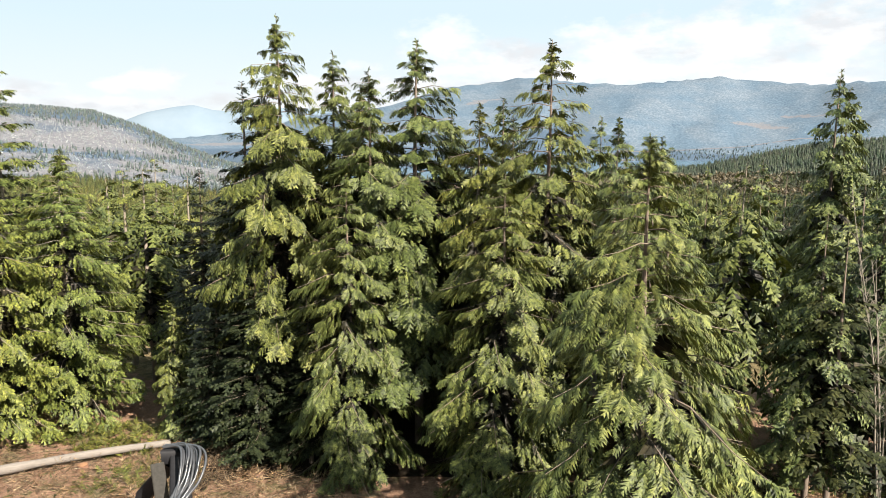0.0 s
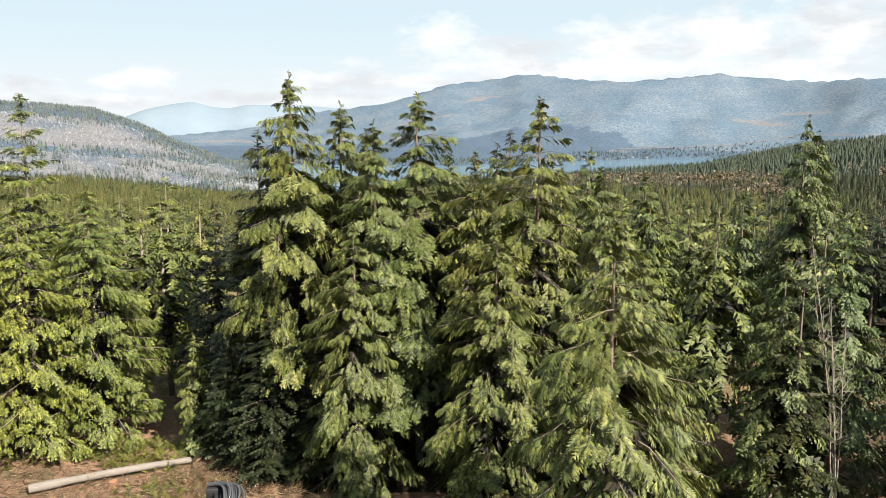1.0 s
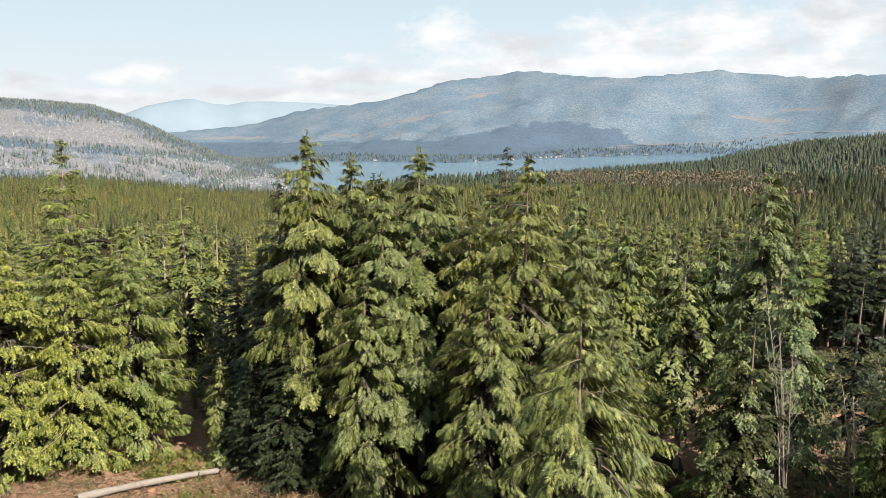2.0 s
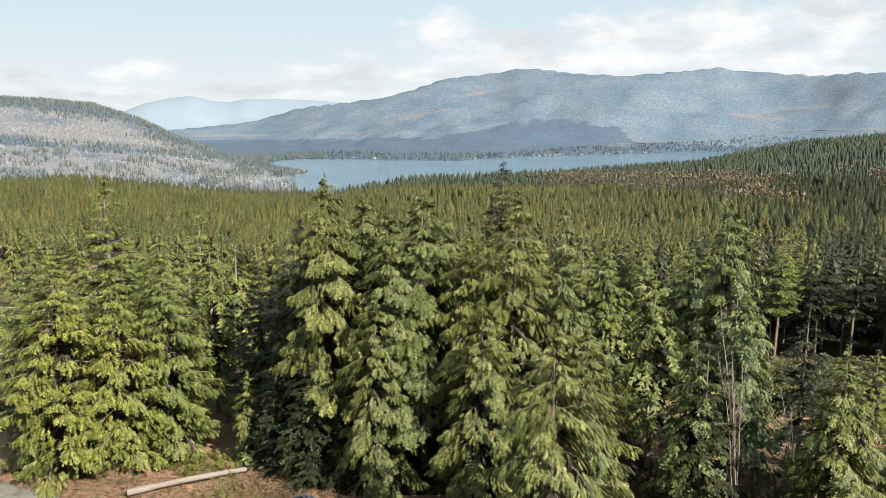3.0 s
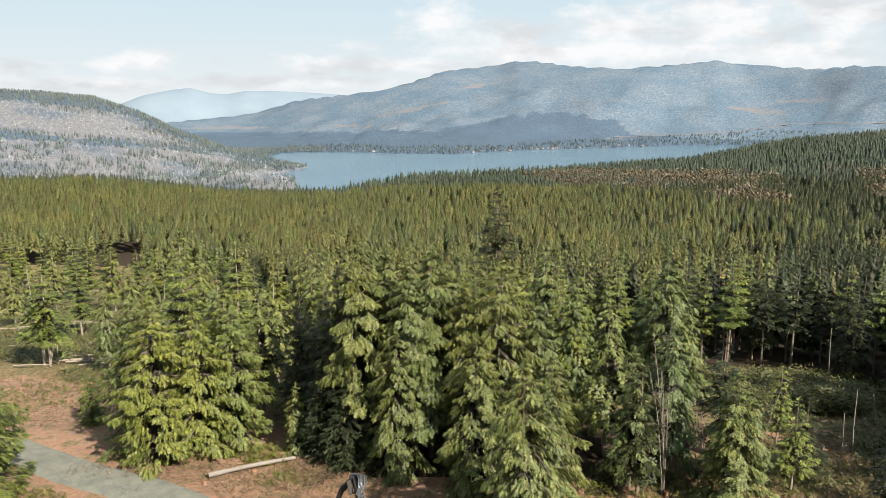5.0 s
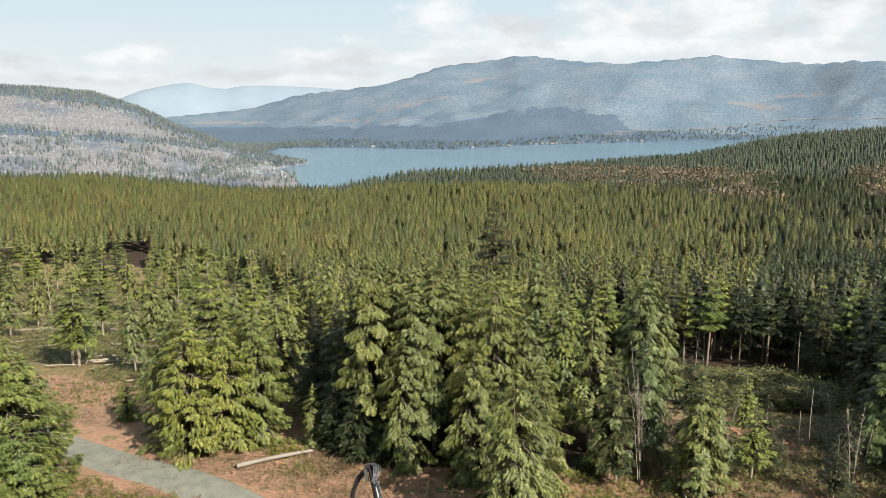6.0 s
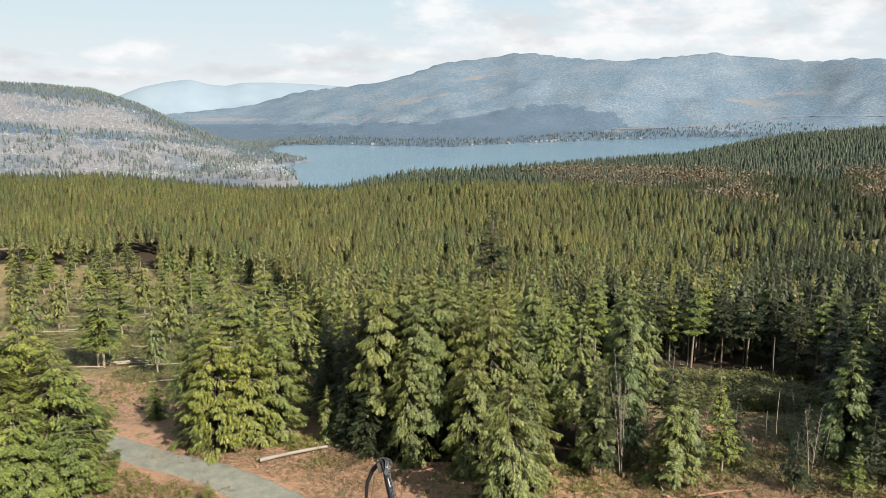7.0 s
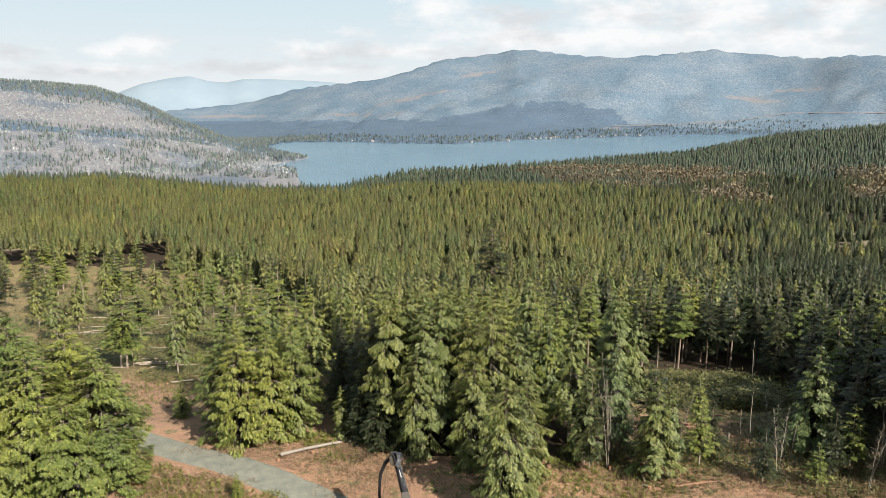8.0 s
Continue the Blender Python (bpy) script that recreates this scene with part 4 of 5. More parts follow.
# the extra 8 m is for unseen trees added to cast shade
tall = q.uniform(13.2, 16.8, len(xr)) + 1.6 * fbm(xr, yr, 22, 2, 43) + 8.0 * ((xr > 0.62 * (yr + 53)) & (yr < 80))
# trees to the right take the needles painted darker for shade
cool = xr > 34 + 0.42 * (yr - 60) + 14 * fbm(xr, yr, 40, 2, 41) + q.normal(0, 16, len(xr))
far_trees("forest_shaded", "conifer plantation beyond the clearing, needles darkened for shade", xr[cool], yr[cool], tall[cool], 96, SHADE_FOREST, 57, width=0.225, foot=0.14)
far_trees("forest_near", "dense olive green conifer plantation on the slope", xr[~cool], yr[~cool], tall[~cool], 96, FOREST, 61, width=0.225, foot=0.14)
x, y = lattice(330, 640, 5.2, 4)
leafless = (fbm(x, y, 60, 3, 21) > -0.10) & belt(x, y)
tall = q.uniform(13.8, 16.2, len(x)) + 1.6 * fbm(x, y, 26, 2, 44)
# farther right-hand trees, also in the needles darkened for shade
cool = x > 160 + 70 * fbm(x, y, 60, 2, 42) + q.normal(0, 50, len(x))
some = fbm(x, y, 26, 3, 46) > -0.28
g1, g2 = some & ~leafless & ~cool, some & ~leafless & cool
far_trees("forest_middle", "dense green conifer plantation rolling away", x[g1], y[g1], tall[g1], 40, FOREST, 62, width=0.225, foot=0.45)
far_trees("forest_middle_shaded", "conifer plantation rolling away on the right, needles darkened for shade", x[g2], y[g2], tall[g2], 40, SHADE_FOREST, 59, width=0.225, foot=0.45)


def bare_woods(name, label, x, y, heights, tris, mat, seed):
    """Many leafless broadleaved trees in one mesh: loose rounded heads of upswept twigs."""
    q = np.random.default_rng(seed)
    n = len(x)
    h = heights[:, None]
    ang, up = q.uniform(0, 2 * np.pi, (n, tris)), q.uniform(0.3, 1.0, (n, tris))
    rad = 0.24 * h * np.sqrt(np.clip(1 - ((up - 0.55) / 0.5) ** 2, 0.03, 1)) * q.uniform(0.4, 1.0, (n, tris))
    base = np.stack([x, y, land(x, y)], -1)[:, None]
    o = np.stack([np.cos(ang), np.sin(ang), 0 * ang], -1)
    p = base + o * rad[..., None] + np.stack([0 * up, 0 * up, up * h], -1)
    d = o * (0.10 * h)[..., None] + np.stack([0 * up, 0 * up, 0.14 * h * q.uniform(0.4, 1, (n, tris))], -1)
    w = np.stack([-np.sin(ang), np.cos(ang), 0 * ang], -1) * (0.05 * h)[..., None]
    v = np.stack([p - w, p + w, p + d], 2).reshape(-1, 3)
    tint = np.repeat(np.repeat(q.uniform(0.75, 1.25, (n, 1)), 3, axis=1), tris * 3, axis=0)
    return tagged(new(name, mesh_of(name, v, np.arange(len(v)).reshape(-1, 3), mat, tint)), label, "woodland", kind="stuff")


bx, by = x[leafless], y[leafless]
x, y = lattice(640, 1180, 6.2, 6)
leafless = (fbm(x, y, 60, 3, 22) > -0.14) & belt(x, y)
far_trees("forest_far", "far conifer woods, blued for haze, on the ridge above the lake", x[~leafless], y[~leafless], q.uniform(9.5, 15, (~leafless).sum()), 14, HAZE_FOREST, 63, width=0.22, foot=0.15)
bx, by = np.concatenate([bx, x[leafless]]), np.concatenate([by, y[leafless]])
bare_woods("leafless_woods", "grey-brown leafless broadleaved woods in the valley", bx, by, q.uniform(9, 14, len(bx)), 64, BARE, 64)


def scatter(r0, r1, a0, a1, count, seed):
    q = np.random.default_rng(seed)
    r, az = np.sqrt(q.uniform(r0 ** 2, r1 ** 2, count)), np.radians(q.uniform(a0, a1, count))
    x, y = HUB[0] + r * np.sin(az), HUB[1] + r * np.cos(az)
    ok = land(x, y) > LAKE + 1.0
    return x[ok], y[ok]


x, y = scatter(1450, 2750, -32, -8.5, 9000, 71)
hr, ha = np.hypot(x - HUB[0], y - HUB[1]), np.degrees(np.arctan2(x - HUB[0], y - HUB[1]))
he = np.degrees(np.arctan2(land(x, y) - HUB_Z, hr))
# conifers also fill the diagonal painted as cloud shadow
grey = (fbm(x, y, 170, 4, 23) > -0.1) & (np.abs(he + 2.1 + (ha + 31) * 0.105) > 0.3) & ((hr > 1780) | (fbm(x, y, 60, 3, 25) > 0.0)) & (he - crest(ha, LEFT_EL) < -0.6)
bare_woods("leafless_hillside_woods", "grey leafless woods, paled and blued for haze, on the hill beside the lake", x[grey], y[grey], q.uniform(9, 14, grey.sum()), 12, HAZE_BARE, 65)
far_trees("hillside_conifers", "conifers paled and blued for haze, scattered over the hill beside the lake", x[~grey], y[~grey], q.uniform(8, 13, (~grey).sum()), 12, HAZE_SHORE, 66, width=0.24, foot=0.1)
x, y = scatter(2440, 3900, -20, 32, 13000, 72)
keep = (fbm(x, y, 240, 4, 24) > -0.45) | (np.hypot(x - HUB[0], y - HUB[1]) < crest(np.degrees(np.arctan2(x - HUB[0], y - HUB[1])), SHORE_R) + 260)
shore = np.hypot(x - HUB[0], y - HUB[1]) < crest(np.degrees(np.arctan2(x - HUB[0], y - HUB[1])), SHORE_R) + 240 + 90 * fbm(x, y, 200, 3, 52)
far_trees("shoreline_conifers", "dark conifers, blued for haze, lining the far shore", x[shore], y[shore], q.uniform(8, 13, shore.sum()), 12, HAZE_DARK_SHORE, 58, width=0.28, foot=0.1)
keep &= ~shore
far_trees("lakeside_conifers", "conifers paled and blued for haze on the lower mountain", x[keep], y[keep], q.uniform(6, 10, keep.sum()), 6, HAZE_SHORE, 67, width=0.26, foot=0.2)


# ---- road ----
def build_road():
    key = np.array([(-75, 58), (-58, 49), (-48, 42.5), (-39.8, 37.4), (-33, 33.4), (-26, 30.1), (-17.8, 24.6), (-9, 18.2), (0, 11), (12, 3), (30, -8), (62, -28), (110, -58)], float)
    t = np.linspace(0, len(key) - 1, 160)
    i = np.clip(t.astype(int), 0, len(key) - 2)
    u = t - i
    k0, k1, k2, k3 = (key[np.clip(i + d, 0, len(key) - 1)] for d in (-1, 0, 1, 2))
    u = u[:, None]
    c = 0.5 * (2 * k1 + (k2 - k0) * u + (2 * k0 - 5 * k1 + 4 * k2 - k3) * u ** 2 + (3 * k1 - k0 - 3 * k2 + k3) * u ** 3)
    way = unit(np.gradient(c, axis=0))
    side = np.stack([-way[:, 1], way[:, 0]], -1)
    offs = np.array([-2.35, -1.95, -1.4, -0.9, -0.45, 0, 0.45, 0.9, 1.4, 1.95, 2.35])
    lift = np.array([-0.06, 0.05, 0.07, 0.05, 0.09, 0.11, 0.09, 0.05, 0.07, 0.05, -0.06])
    jag = 0.12 * fbm(np.arange(160), 0 * np.arange(160), 3.0, 3, 31)
    w = offs[None] * (1 + jag[:, None] * (np.abs(offs) > 1.5))
    p = c[:, None] + side[:, None] * w[..., None]
    z = land(p[..., 0], p[..., 1]) * 0.3 + land(c[:, 0], c[:, 1])[:, None] * 0.7 + lift + 0.05
    v = np.concatenate([p, z[..., None]], -1).reshape(-1, 3)
    m = len(offs)
    i, j = np.meshgrid(np.arange(159), np.arange(m - 1), indexing="ij")
    f = np.stack([i * m + j, (i + 1) * m + j, (i + 1) * m + j + 1, i * m + j + 1], -1).reshape(-1, 4)[:, ::-1]
    me = mesh_of("road", v, f, GRAVEL)
    me.polygons.foreach_set("use_smooth", np.ones(len(f), bool))
    tagged(new("road", me), "pale grey gravel forest road curving past the firs", "road", kind="structure")


build_road()


FELLED = "felled conifers lying in the clearing"
for kind, x, y, h, turn in ((0, 44.0, 60.0, 12.0, 110), (1, 41.0, 64.0, 11.0, 40), (0, 46.0, 66.0, 12.0, 20), (0, -64.0, 88.0, 11.0, 30), (0, -78.0, 104.0, 12.0, 120), (0, 49.0, 64.0, 13.0, 70), (1, 36.0, 62.0, 12.0, -60), (0, 52.0, 56.0, 11.0, 95), (0, -52.0, 84.0, 12.0, 80), (0, -70.0, 96.0, 12.0, 60), (1, -62.0, 108.0, 12.0, 100), (0, 20.0, 63.0, 9.0, 80)):
    thinned[kind](x, y, h, turn, 0.8, FELLED, "felled green conifer lying on its side in slash", 84.0)


# ---- logs, stumps, slash ----
def build_log(x0, y0, x1, y1, d, bark, label, lift=0.0, group="felled logs"):
    q = np.random.default_rng(int(abs(x0 * 13 + y0 * 7 + x1)))
    p0, p1 = np.array([x0, y0, z_at(x0, y0) + d * 0.5 + lift]), np.array([x1, y1, z_at(x1, y1) + d * 0.42 + lift])
    length = float(np.linalg.norm(p1 - p0))
    way = (p1 - p0) / length
    t = np.linspace(0, 1, 9)
    path = np.stack([0 * t, 0.012 * length * np.sin(t * 3.0), t * length], -1)[None]
    rad = (d * 0.5 * (1 - 0.28 * t) * (1 + 0.05 * q.normal(size=9)))[None]
    v, f = tubes(path, rad, 10)
    ob = thing("log", label, "log", group=group)
    turn = Vector(way).to_track_quat("Z", "Y").to_matrix().to_4x4()
    ob.matrix_basis = Matrix.Translation(p0) @ turn
    part("bark", mesh_of("bark", v, f, bark), ob)
    for at, r in ((0.0, rad[0, 0]), (length, rad[0, -1])):
        a = np.linspace(0, 2 * np.pi, 10, endpoint=False)
        zz = at + (-0.006 if at == 0 else 0.006)
        ring = np.stack([np.cos(a) * r * 0.97, np.sin(a) * r * 0.97 + (path[0, 0, 1] if at == 0 else path[0, -1, 1]), np.full(10, zz)], -1)
        cv = np.concatenate([ring, [[0, ring[:, 1].mean(), zz + (-0.01 if at == 0 else 0.01)]]])
        cf = np.array([(i, (i + 1) % 10, 10) for i in range(10)])
        part("cut_end", mesh_of("cut_end", cv, cf, CUT_WOOD), ob, "orange-red sawn end")
    return ob


build_log(-21.5, 32.9, -14.4, 36.9, 0.46, LOG_BARK, "long grey log lying on brown soil by the road", 0.12)
for x0, y0, x1, y1, d in ((31.0, 41.4, 37.0, 41.2, 0.46), (31.4, 42.1, 37.4, 42.0, 0.44), (30.9, 42.8, 36.8, 42.9, 0.42), (31.2, 42.0, 37.0, 42.1, 0.28)):
    build_log(x0, y0, x1, y1, d, RED_WOOD, "reddish peeled log in a small stack", 0.42 if d == 0.28 else 0.05)
for x0, y0, x1, y1, d in ((31.0, 48.0, 36.5, 50.0, 0.3), (33.5, 46.0, 39.5, 47.5, 0.26), (17.6, 60.0, 22.0, 60.5, 0.3), (25.5, 25.2, 31.0, 26.4, 0.3), (40.0, 36.0, 46.0, 34.5, 0.24), (38.5, 39.5, 39.6, 41.8, 0.3)):
    build_log(x0, y0, x1, y1, d, RED_WOOD, "reddish felled log among green slash")
for x0, y0, x1, y1, d in ((-60.0, 84.5, -53.0, 86.0, 0.3), (-57.5, 81.0, -50.5, 83.2, 0.32), (-58.0, 79.5, -51.0, 81.0, 0.3), (-55.0, 77.5, -47.0, 80.0, 0.28), (-84.0, 86.0, -76.0, 88.5, 0.3),
                          (-83.0, 84.5, -75.0, 86.5, 0.3), (-90.0, 112.0, -80.0, 113.5, 0.3), (-78.0, 121.0, -68.0, 122.0, 0.3), (-52.0, 104.0, -46.0, 106.0, 0.28), (-62.0, 96.0, -54.0, 95.0, 0.28), (-47.0, 66.0, -43.0, 68.5, 0.26)):
    build_log(x0, y0, x1, y1, d, PALE_BARK, "pale felled log lying in slash of the thinned stand", 0.25)
q = np.random.default_rng(29)
for i in range(44):
    y0 = float(q.uniform(74, 200))
    x0 = float(q.uniform(-0.55 * (y0 + 60) - 5, -40))
    a, ll = float(q.normal(0.15, 0.35)), float(q.uniform(5, 11))
    build_log(x0, y0, x0 + ll * math.cos(a), y0 + ll * math.sin(a), float(q.uniform(0.2, 0.34)), PALE_BARK, "pale felled log lying in slash of the thinned stand", 0.3)
build_log(-24.2, 40.2, -21.4, 40.6, 0.2, LOG_BARK, "short pale log in dry brush")


def build_stump(x, y, d, h):
    q = np.random.default_rng(int(abs(x * 31 + y * 17)))
    t = np.array([-0.25, 0.0, 0.3, 0.75, 1.0])
    flare = np.array([1.5, 1.35, 1.1, 1.0, 0.97])
    v, f = tubes(np.stack([0 * t, 0 * t, t * h], -1)[None], (d / 2 * flare)[None], 10)
    v[:, :2] *= (1 + 0.10 * q.normal(size=(len(v), 1)))
    ob = thing("stump", "freshly cut stump with an orange top in brown soil", "stump", x, y, z_at(x, y), group="stumps in the clearing")
    part("bark", mesh_of("bark", v, f, RED_WOOD), ob)
    ring = v[-10:].copy()
    ring[:, 2] += 0.004
    cv = np.concatenate([ring, [[0, 0, h + 0.02]]])
    part("cut_top", mesh_of("cut_top", cv, np.array([(i, (i + 1) % 10, 10) for i in range(10)]), CUT_WOOD), ob, "orange sawn face")


for x, y, d, h in ((19.1, 29.5, 0.5, 0.55), (22.5, 24.6, 0.45, 0.5), (16.4, 27.2, 0.4, 0.3), (-17.6, 34.0, 0.5, 0.3), (-21.5, 31.8, 0.35, 0.25), (-42.5, 52.0, 0.45, 0.35), (-46.0, 56.5, 0.4, 0.35),
                   (-49.5, 60.0, 0.4, 0.3), (-52.0, 55.0, 0.45, 0.35), (-55.5, 63.0, 0.4, 0.35), (-47.5, 65.5, 0.4, 0.4), (-58.0, 68.0, 0.4, 0.35), (37.5, 38.5, 0.5, 0.5), (40.5, 43.0, 0.4, 0.4), (47.5, 37.0, 0.45, 0.5)):
    build_stump(x, y, d, h)


def patch(rng, cx, cy, rx, ry, n):
    a, r = rng.uniform(0, 2 * np.pi, n), np.sqrt(rng.uniform(0, 1, n))
    return cx + rx * r * np.cos(a), cy + ry * r * np.sin(a)


def ground_sprays(name, label, category, spots, mat, seed, size, pairs, up=0.25, width=0.40):
    """Loose fronds on the ground. spots: x, y, half width, half depth, count, heap height."""
    q = np.random.default_rng(seed)
    bs, ax, ln = [], [], []
    for cx, cy, rx, ry, n, hp in spots:
        x, y = patch(q, cx, cy, rx, ry, n)
        e = np.clip(1 - ((x - cx) / rx) ** 2 - ((y - cy) / ry) ** 2, 0, 1)
        z = land(x, y) + hp * np.sqrt(e) * q.uniform(0.15, 1.0, n) + 0.02
        bs.append(np.stack([x, y, z], -1))
        ax.append(unit(np.stack([q.normal(size=n), q.normal(size=n), np.abs(q.normal(0, up, n))], -1)))
        ln.append(size * q.uniform(0.5, 1.4, n))
    v, f = sprays(q, np.concatenate(bs), np.concatenate(ax), np.concatenate(ln), pairs, width)
    return tagged(new(name, mesh_of(name, v, f, mat)), label, category, kind="stuff")


def sticks(name, label, spots, mat, seed, length, radius):
    q = np.random.default_rng(seed)
    ps = []
    for cx, cy, rx, ry, n, hp in spots:
        x, y = patch(q, cx, cy, rx, ry, n)
        a, ll = q.uniform(0, 2 * np.pi, n), length * q.uniform(0.4, 1.5, n)
        z = land(x, y) + hp * q.uniform(0.05, 1, n) + radius
        d = np.stack([np.cos(a) * ll, np.sin(a) * ll, q.normal(0, 0.10, n) * ll], -1)
        p = np.stack([x, y, z], -1)
        m = p + d * 0.5 + np.stack([0 * x, 0 * x, 0.06 * ll], -1)
        ps.append(np.stack([p, m, p + d], 1))
    ps = np.concatenate(ps)
    ps[..., 2] = np.maximum(ps[..., 2], land(ps[..., 0], ps[..., 1]) + 0.01)
    r = radius * q.uniform(0.5, 1.4, (len(ps), 1)) * np.array([[1.0, 0.8, 0.35]])
    v, f = tubes(ps, r, 3)
    return tagged(new(name, mesh_of(name, v, f, mat)), label, "debris", kind="stuff")


ground_sprays("green_slash", "cut green boughs heaped in the felled clearing", "debris",
              [(45, 63, 9, 6, 3000, 2.6), (38, 66, 6, 5, 1700, 2.2), (50, 57, 6, 4, 1500, 2.2), (40, 55, 8, 5, 1400, 1.4), (38, 53, 8, 5, 900, 0.4), (46, 40, 8, 7, 900, 0.3), (54, 46, 8, 7, 1300, 0.6), (28, 30, 8, 7, 600, 0.25),
               (-58, 88, 16, 9, 3200, 0.6), (-75, 100, 22, 14, 3600, 0.7), (-50, 108, 20, 12, 2600, 0.6), (-48, 74, 8, 7, 1200, 0.4), (-36, 100, 12, 14, 1600, 0.5), (-33, 74, 6, 8, 900, 0.5), (17, 64, 4, 5, 500, 0.8), (-90, 125, 20, 10, 1600, 0.6), (43, 29, 8, 7, 2200, 0.8), (47, 37, 7, 6, 2200, 1.0), (52, 28, 7, 7, 1600, 1.1), (31, 36, 6, 5, 1100, 0.6), (45, 53, 5, 3.5, 2200, 2.8), (38, 58, 7, 4, 1800, 1.6), (-85, 95, 18, 10, 1800, 0.6), (-70, 140, 26, 22, 5200, 0.9), (-95, 185, 36, 32, 5600, 1.0), (-60, 175, 18, 26, 2800, 0.9), (-62, 112, 24, 14, 3600, 0.9), (-44, 96, 12, 12, 1500, 0.8), (-120, 225, 36, 26, 1800, 0.8), (-110, 140, 18, 24, 1500, 0.7), (-45, 84, 9, 6, 900, 0.5)],
              SLASH, 81, 0.95, 1, up=0.4)
ground_sprays("ferns", "low green ferns and brambles on brown soil", "plant",
              [(-19.5, 38.8, 4.5, 1.6, 420, 0.25), (-17, 36.6, 2.5, 1.2, 160, 0.25), (-30, 24.5, 6, 3.2, 650, 0.4), (-36, 27.5, 4, 3, 400, 0.4), (-22, 22, 4, 2.5, 260, 0.3), (20, 26, 6, 5, 700, 0.3), (28, 33, 8, 6, 700, 0.3), (17, 33, 4, 4, 300, 0.3),
               (-50, 60, 9, 8, 700, 0.2), (-14.5, 33, 3, 2.2, 140, 0.25), (3, 27, 6, 5, 300, 0.4), (11, 27, 5, 6, 700, 0.5), (36, 34, 9, 5, 700, 0.3), (-27, 37, 5, 1.2, 180, 0.2)],
              FERN, 82, 0.5, 5, up=0.7, width=0.26)
ground_sprays("dry_brush", "dry brown brush and dead fern on the soil", "plant",
              [(-22.8, 40.0, 2.0, 1.2, 420, 1.2), (-31, 25, 7, 3.5, 900, 0.45), (-27, 34.5, 9, 2.0, 420, 0.12), (-16, 32, 5, 4, 500, 0.15), (-12, 34.5, 3, 2.5, 520, 0.4), (-9, 30, 5, 4, 700, 0.25), (-11, 25, 5, 4, 500, 0.12), (-45, 55, 12, 9, 1100, 0.15), (22, 29, 9, 6, 1000, 0.2), (40, 40, 14, 10, 1500, 0.25), (42, 27, 12, 6, 2400, 0.7), (50, 27, 7, 7, 1800, 1.0), (35, 37, 6, 5, 1200, 0.4), (30, 24, 8, 5, 600, 0.3), (-52, 68, 12, 6, 800, 0.2)],
              DRY, 83, 0.60, 4, up=0.7, width=0.11)
sticks("fallen_branches", "grey and brown dead branches strewn over the clearing",
       [(-58, 85, 16, 9, 420, 0.5), (-75, 100, 22, 14, 420, 0.5), (-48, 105, 20, 12, 300, 0.5), (38, 42, 14, 11, 420, 0.4), (46, 60, 9, 7, 240, 1.0), (22, 28, 9, 6, 220, 0.2), (-45, 55, 12, 10, 260, 0.1), (-20, 35, 8, 4, 200, 0.06), (-10, 29, 6, 6, 220, 0.15), (-30, 25, 8, 4, 160, 0.3), (-22.8, 40, 2, 1.2, 70, 1.0), (44, 30, 8, 7, 620, 1.1), (52, 28, 6, 8, 620, 1.4), (36, 40, 7, 5, 320, 0.5), (-70, 140, 26, 22, 500, 0.6), (-95, 185, 34, 30, 500, 0.6)],
       DRY, 84, 1.3, 0.022)


def chips(name, label, spots, mat, seed, size):
    """Flat bits of bark and dead leaf lying on the soil."""
    q = np.random.default_rng(seed)
    ps = np.concatenate([np.stack(patch(q, cx, cy, rx, ry, n), -1) for cx, cy, rx, ry, n in spots])
    n = len(ps)
    a, ll = q.uniform(0, 6.28, n), size * q.uniform(0.4, 1.6, n)
    p = np.stack([ps[:, 0], ps[:, 1], land(ps[:, 0], ps[:, 1]) + 0.03], -1)
    d = np.stack([np.cos(a), np.sin(a), q.normal(0, 0.25, n)], -1) * ll[:, None]
    e = np.stack([-np.sin(a), np.cos(a), q.normal(0, 0.25, n)], -1) * (ll * q.uniform(0.10, 0.35, n))[:, None]
    v = np.stack([p - d, p + e, p + d], 1).reshape(-1, 3)
    return tagged(new(name, mesh_of(name, v, np.arange(len(v)).reshape(-1, 3), mat)), label, "debris", kind="stuff")


chips("litter", "brown bark chips and dead leaves strewn on the soil", [(-24, 33, 14, 8, 9000), (-12, 30, 7, 7, 7000), (-6, 25, 6, 6, 4000), (4, 22, 6, 6, 2000), (44, 30, 9, 9, 3500), (-45, 52, 13, 13, 2600), (20, 28, 10, 8, 2600), (36, 36, 14, 10, 2400), (-32, 25, 8, 5, 1600)], DRY, 86, 0.06)
chips("green_litter", "green twig ends strewn on the soil", [(-20, 35, 10, 5, 900), (-12, 31, 6, 6, 700), (22, 29, 10, 7, 1200), (-46, 56, 12, 12, 900), (38, 40, 14, 11, 1800)], SLASH, 87, 0.2)


